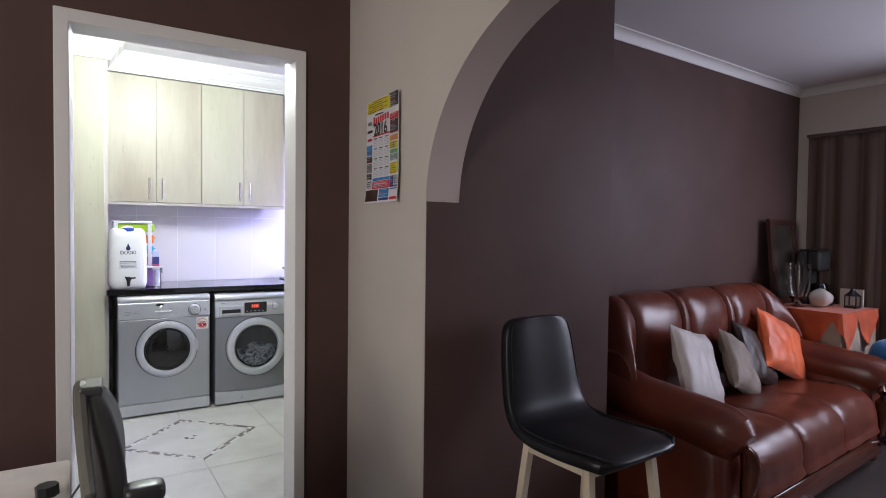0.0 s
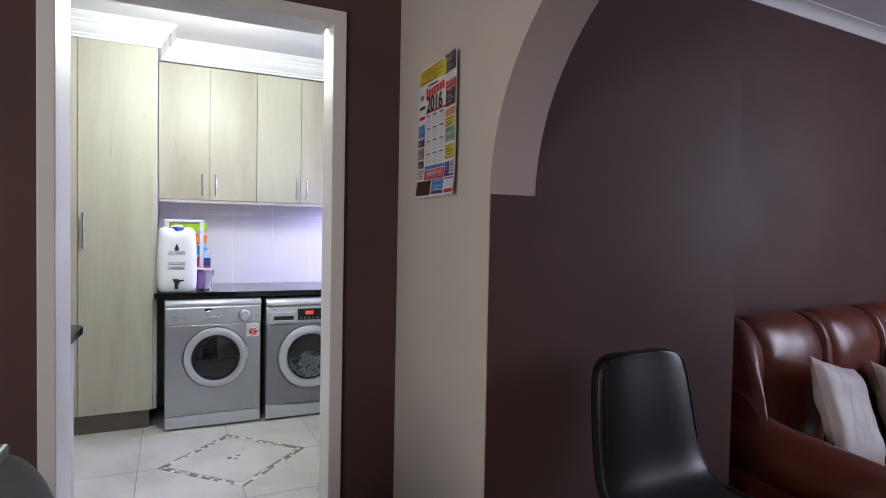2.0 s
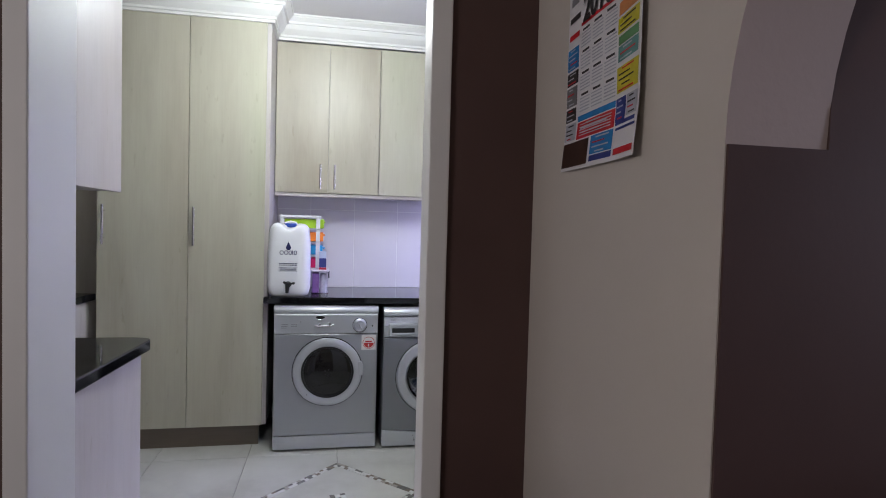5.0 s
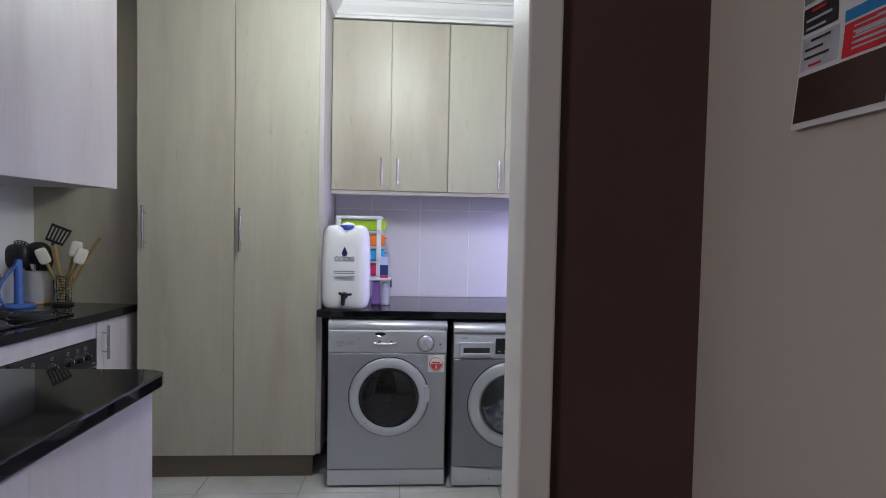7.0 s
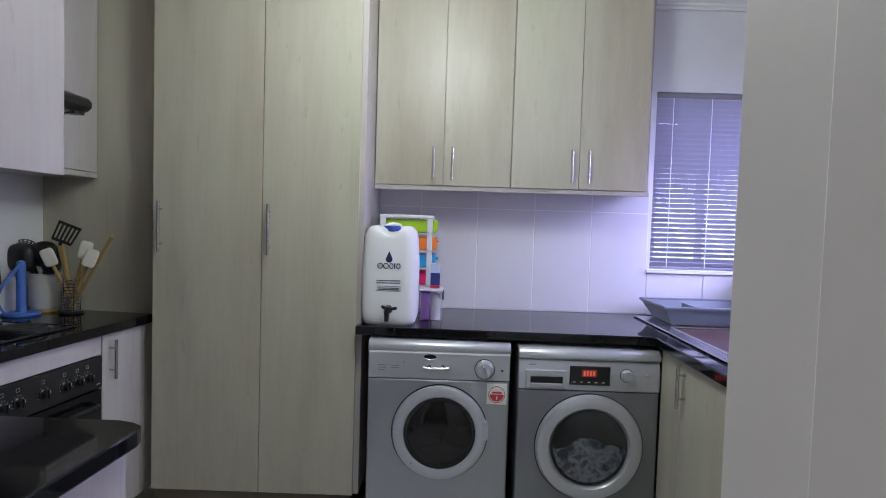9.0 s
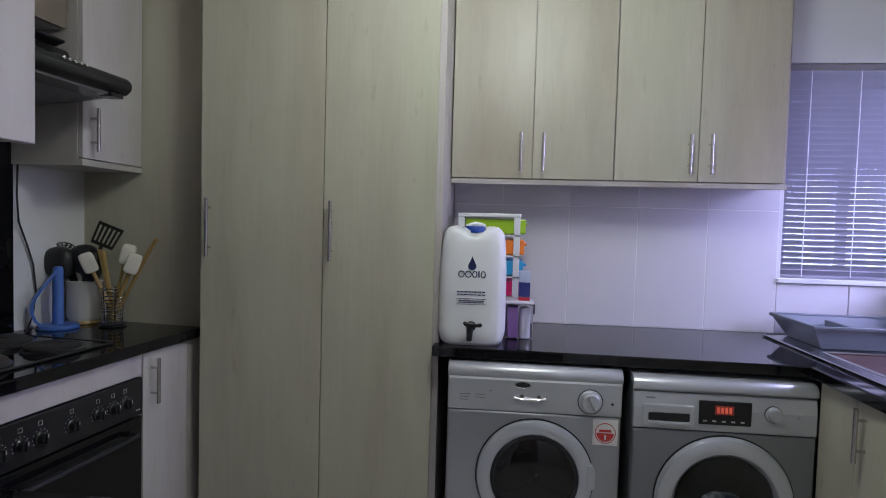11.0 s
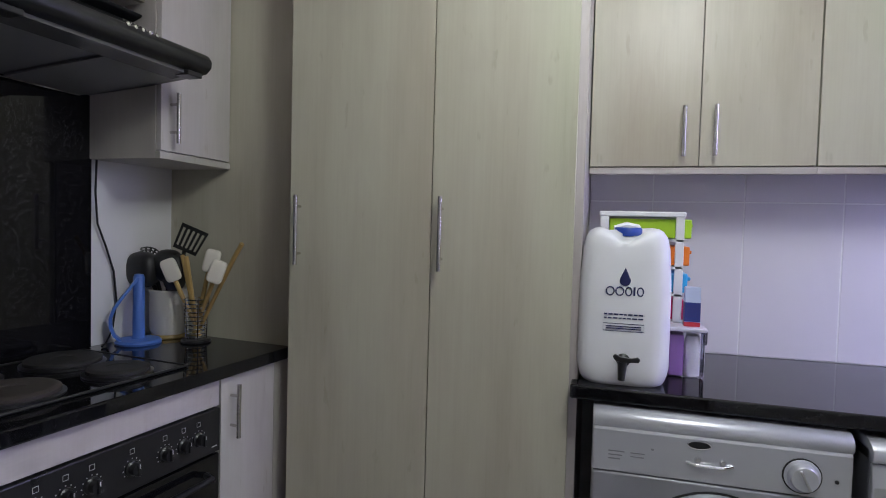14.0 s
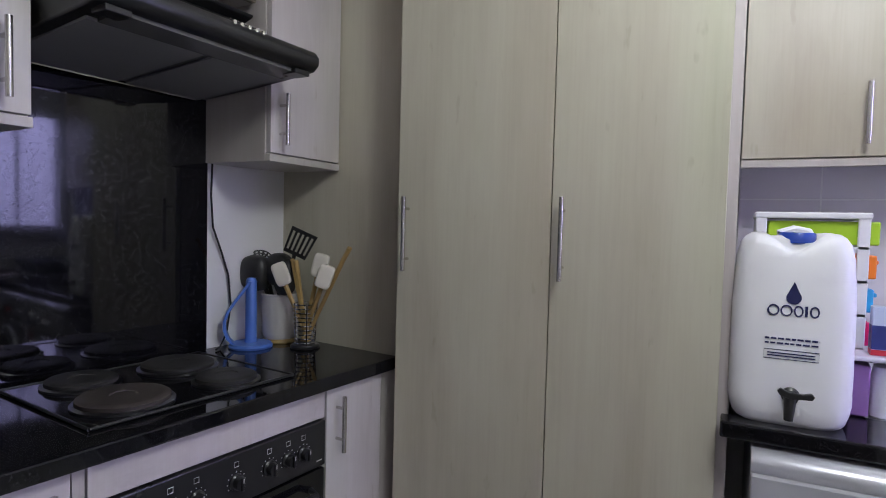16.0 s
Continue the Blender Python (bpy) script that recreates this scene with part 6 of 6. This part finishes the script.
pillow("pale silver-white satin cushion leaning on the sofa back", cloth("white_satin", (0.58, 0.54, 0.52), 300, 0.5), 2.44, 1.735, 0.65, 0.40, 0.41, -22, 14, 8, 1, 0.05)
pillow("taupe beige cushion leaning beside the white one", cloth("taupe_satin", (0.24, 0.19, 0.15), 300, 0.6), 2.93, 1.80, 0.60, 0.31, 0.35, -28, 24, 4, 5, 0.05)
pillow("dark brown leather cushion behind the orange one", leather("dark_brown_leather", (0.035, 0.016, 0.012), 0.45, (0.05, 0.022, 0.018)), 3.20, 1.86, 0.61, 0.38, 0.36, -26, 20, 2, 9, 0.05)
pillow("bright orange satin cushion at the far end", cloth("orange_satin", (0.78, 0.13, 0.02), 300, 0.45, 0.2), 3.46, 1.835, 0.645, 0.45, 0.38, -24, 22, -4, 13, 0.05)


# ---- living room: corner table and curtain ----
TZ = 0.822      # top of the corner table's cloths
ct = thing("corner_table", (4.28, 1.99, 0), "small table in the corner under a cloth", "table")
part("tabletop", box(4.02, 4.55, 1.75, 2.23, TZ - 0.037, TZ - 0.010, 0.008, 2), DWOOD, ct)
for x in (4.07, 4.50):
    for y in (1.80, 2.18):
        part("leg", box(x - 0.025, x + 0.025, y - 0.025, y + 0.025, 0, TZ - 0.037), DWOOD, ct)
cc = thing("tablecloth", (4.28, 1.99, TZ - 0.010), "cream cloth hanging from the corner table", "tablecloth")
part("cloth", drape(4.015, 4.555, 1.745, 2.235, TZ - 0.008, 0.5, 0.03, 4.0), cloth("cream_cloth", (0.42, 0.33, 0.26)), cc, "", True)
oc = thing("table_runner", (4.28, 1.99, TZ - 0.004), "orange satin overlay hanging in points", "tablecloth")
part("cloth", drape(4.005, 4.565, 1.735, 2.245, TZ - 0.002, lambda f: 0.05 + 0.20 * abs(math.sin(f * math.pi * 8 + 0.6)) ** 1.2, 0.035, 7.0), cloth("orange_overlay", (0.55, 0.085, 0.02), 300, 0.5, 0.2), oc, "", True)
pf = thing("picture_frame", (4.23, 2.24, TZ + 0.003), "dark framed picture leaning against the wall", "picture frame")
for a in (box(-0.20, -0.165, -0.013, 0.013, 0, 0.63), box(0.165, 0.20, -0.013, 0.013, 0, 0.63), box(-0.165, 0.165, -0.013, 0.013, 0, 0.042), box(-0.165, 0.165, -0.013, 0.013, 0.588, 0.63)):
    bmesh.ops.translate(a, verts=a.verts, vec=(4.23, 2.24, TZ + 0.003))
    part("frame_side", a, DWOOD, pf)
pic = box(-0.165, 0.165, 0.0, 0.008, 0.042, 0.588)
bmesh.ops.translate(pic, verts=pic.verts, vec=(4.23, 2.24, TZ + 0.003))
part("picture", pic, paint("dark_print", (0.04, 0.033, 0.026), 0.3, 0.8, 20, 0.0, big=6), pf, "dark brownish print")
pf.matrix_basis = pose(4.28, 2.225, TZ + 0.003, -5, 0, 3)
vs = thing("glass_vase", (4.15, 2.10, TZ), "tall clear cut-glass vase", "vase")
part("bowl", lathe([(0.045, 0.0), (0.045, 0.008), (0.018, 0.015), (0.02, 0.04), (0.055, 0.07), (0.075, 0.13), (0.078, 0.24), (0.085, 0.31), (0.081, 0.31), (0.073, 0.24), (0.070, 0.13), (0.05, 0.08), (0.0, 0.07)], (4.13, 2.07, TZ), "z", 24), glass("vase_glass", (0.95, 0.93, 0.9)), vs, "", True)
sp = thing("coffee_machine", (4.42, 2.12, TZ), "black coffee machine standing on the corner table", "coffee machine")
part("body", box(4.35, 4.53, 2.12, 2.20, TZ, TZ + 0.40, 0.025, 3), BLACKM, sp)
part("head", box(4.35, 4.53, 2.03, 2.12, TZ + 0.25, TZ + 0.40, 0.025, 3), BLACKM, sp)
part("lid", box(4.37, 4.51, 2.05, 2.18, TZ + 0.398, TZ + 0.41, 0.003, 1), BLACKP, sp)
part("jug", lathe([(0.05, 0.0), (0.062, 0.05), (0.055, 0.12), (0.045, 0.135), (0.0, 0.135)], (4.44, 2.065, TZ + 0.026), "z", 20), BLACKGL, sp, "dark glass jug", True)
part("tray", box(4.36, 4.52, 2.00, 2.12, TZ, TZ + 0.026, 0.004, 1), BLACKP, sp)
sn = thing("stone_ornament", (4.29, 1.95, TZ), "rough white stone ornament", "ornament")
rock = puff(4.17, 4.33, 1.91, 2.02, TZ - 0.004, TZ + 0.115, 2.2, 14, 0.035, 2)
part("stone", rock, paint("white_stone", (0.50, 0.46, 0.42), 0.8, 0.2, 30, 0.5), sn, "", True)
ln = thing("lantern", (4.42, 1.84, TZ), "small black metal lantern", "lantern")
part("base", box(4.38, 4.46, 1.80, 1.88, TZ, TZ + 0.018, 0.003, 1), BLACKP, ln)
for x, y in ((4.385, 1.805), (4.455, 1.805), (4.385, 1.875), (4.455, 1.875)):
    part("post", sweep([(x, y, TZ + 0.016), (x, y, TZ + 0.09)], 0.005, 6), BLACKP, ln)
part("roof", lathe([(0.055, 0.0), (0.02, 0.03), (0.012, 0.05), (0.0, 0.055)], (4.42, 1.84, TZ + 0.088), "z", 12), BLACKP, ln, "", True)
cd = thing("white_card", (4.50, 1.87, TZ), "white card standing behind the lantern", "card")
part("board", box(4.49, 4.502, 1.80, 1.95, TZ, TZ + 0.13, 0.002, 1), paint("card_white", (0.62, 0.55, 0.48), 0.7), cd)
bl = thing("blue_bag", (4.25, 1.52, 0), "blue fabric bag standing beside the table", "bag")
part("body", puff(4.12, 4.42, 1.42, 1.66, 0.0, 0.66, 4, 10, 0.01, 4), cloth("blue_fabric", (0.02, 0.13, 0.30)), bl, "", True)


def curtain():
    t = thing("curtain", (4.62, 1.2, 0.02), "brown striped curtain hanging in folds from a pelmet", "curtain")
    m, nt, b = nodes_of("brown_curtain")
    v = coords(nt)
    n = noise_tex(nt, coords(nt, (1, 9, 0.02)), 4, 3)
    nt.links.new(ramp(nt, n, [(0.35, (0.075, 0.046, 0.036)), (0.5, (0.10, 0.064, 0.05)), (0.65, (0.13, 0.088, 0.07))]), b.inputs["Base Color"])
    b.inputs["Roughness"].default_value = 0.75
    bm = bmesh.new()
    rows = []
    N = 160
    for i in range(N + 1):
        y = 2.245 - 1.1 * i / N
        ph = i / N * 1.1 / 0.15 * math.tau
        col = []
        for z, amp in ((2.10, 0.008), (2.03, 0.014), (1.5, 0.022), (0.8, 0.026), (0.03, 0.028)):
            x = 4.60 + (2.245 - y) * 0.033 + amp * math.sin(ph + 0.5 * math.sin(ph * 0.23)) * (0.8 + 0.3 * noise.noise((y * 5, z, 0)))
            col.append(bm.verts.new((x, y + 0.01 * noise.noise((y * 9, z * 2, 3)), z)))
        rows.append(col)
    for i in range(N):
        for k in range(4):
            bm.faces.new((rows[i][k], rows[i + 1][k], rows[i + 1][k + 1], rows[i][k + 1]))
    bmesh.ops.recalc_face_normals(bm, faces=bm.faces[:])
    c = part("drape", bm, m, t, "", True)
    so = c.modifiers.new("thick", "SOLIDIFY")
    so.thickness = 0.003
    part("heading", prism([(4.575, 2.255), (4.665, 2.255), (4.695, 1.14), (4.605, 1.14)], 2.092, 2.118, "z", 0.008), cloth("curtain_heading", (0.075, 0.048, 0.038)), t, "gathered heading tape")


curtain()
rug = thing("rug", (3.0, 0.6, 0), "dark striped rug before the sofa", "rug")
part("pile", box(2.0, 4.0, -0.4, 1.05, 0.0, 0.012, 0.004, 1), cloth("rug_dark", (0.03, 0.028, 0.03), 200, 0.95, 0.4), rug)
for k in range(6):
    part("stripe", box(2.05 + k * 0.33, 2.15 + k * 0.33, -0.38, 1.04, 0.012, 0.016, 0.001, 1), cloth("rug_pale", (0.22, 0.21, 0.20), 200, 0.95, 0.3), rug)

# ---- wall tiles, floor tiles, mosaic ----
wall_n = bpy.data.objects["wall_kitchen_north"]
xs = [-0.026, 0.191, 0.488, 0.787, 1.085, 1.383]
for i in range(5):
    for z0, z1 in ((CT + 0.001, 1.428), (1.431, 1.60)):
        part("tile", box(xs[i] + 0.0015, xs[i + 1] - 0.0015, BACK - 0.009, BACK, z0, z1, 0.0015, 1), TILEW, wall_n)
for x0, x1 in ((1.3845, 1.68), (1.683, RIGHT - 0.002)):
    part("tile", box(x0, x1, BACK - 0.009, BACK, CT + 0.001, WZ0 - 0.022, 0.0015, 1), TILEW, wall_n)
structure("tile_grout", box(-0.026, 1.383, BACK - 0.0082, BACK - 0.0005, CT, 1.6), GROUT, "white grout between the wall tiles", "grout")
PX, PY, OX0, OY0 = 0.5, 0.55, -0.11, 3.90
CXD, CYD, HXD, HYD = 0.39, 3.90, 0.405, 0.415
G = 0.002
for i in range(-3, 5):
    for j in range(-3, 3):
        x0, x1 = OX0 + i * PX + G, OX0 + (i + 1) * PX - G
        y0, y1 = OY0 + j * PY + G, OY0 + (j + 1) * PY - G
        x0, x1, y0, y1 = max(x0, LEFT), min(x1, RIGHT), max(y0, DWB - 0.16), min(y1, BACK)
        if x1 - x0 < 0.03 or y1 - y0 < 0.03:
            continue
        if i in (0, 1) and j in (-1, 0):      # the four tiles cut round the mosaic
            sx, sy = (1 if i == 1 else -1), (1 if j == 0 else -1)
            xa, xb = (x0, x1) if sx > 0 else (x1, x0)
            ya, yb = (y0, y1) if sy > 0 else (y1, y0)
            out = [(CXD + sx * (HXD + 0.003), ya), (xb, ya), (xb, yb), (xa, yb), (xa, CYD + sy * (HYD + 0.003))]
            part("tile", prism(out, -0.008, 0.0, "z"), TILEF, floor)
        else:
            part("tile", box(x0, x1, y0, y1, -0.008, 0.0, 0.0015, 1), TILEF, floor)
inner = 0.875
part("tile", prism([(CXD + HXD * inner, CYD), (CXD, CYD + HYD * inner), (CXD - HXD * inner, CYD), (CXD, CYD - HYD * inner)], -0.008, 0.0, "z"), TILEF, floor)
rnd = random.Random(11)
stone_mesh = {}
corners = [Vector((HXD, 0, 0)), Vector((0, HYD, 0)), Vector((-HXD, 0, 0)), Vector((0, -HYD, 0))]
for k in range(4):
    a, b = corners[k], corners[(k + 1) % 4]
    d = b - a
    ln2 = d.length
    ang = math.atan2(d.y, d.x)
    for row in range(2):
        sc = 0.972 - row * 0.052
        n = int(ln2 * sc / 0.0265)
        for q in range(n):
            mi = rnd.choice((0, 0, 1, 1, 2, 3))
            if mi not in stone_mesh:
                me0 = part("mosaic_stone", box(-0.0118, 0.0118, -0.0085, 0.0085, -0.006, 0.0006, 0.001, 1), MOSA[mi], floor)
                stone_mesh[mi] = me0.data
                ob = me0
            else:
                ob = new("mosaic_stone", stone_mesh[mi])
                ob.parent = floor
            p = (a + d * ((q + 0.5) / n)) * sc
            ob.location = (CXD + p.x, CYD + p.y, 0)
            ob.rotation_euler = (0, 0, ang)
for k in range(9):
    mi = (0, 1, 0, 1, 0, 0, 1, 0, 1)[k]
    ob = new("mosaic_stone", stone_mesh[mi])
    ob.parent = floor
    gx, gy = (k % 3 - 1) * 0.026, (k // 3 - 1) * 0.019
    c, s = math.cos(0.2), math.sin(0.2)
    ob.location = (CXD + gx * c - gy * s, CYD + gx * s + gy * c, 0.001)
    ob.rotation_euler = (0, 0, 0.2)
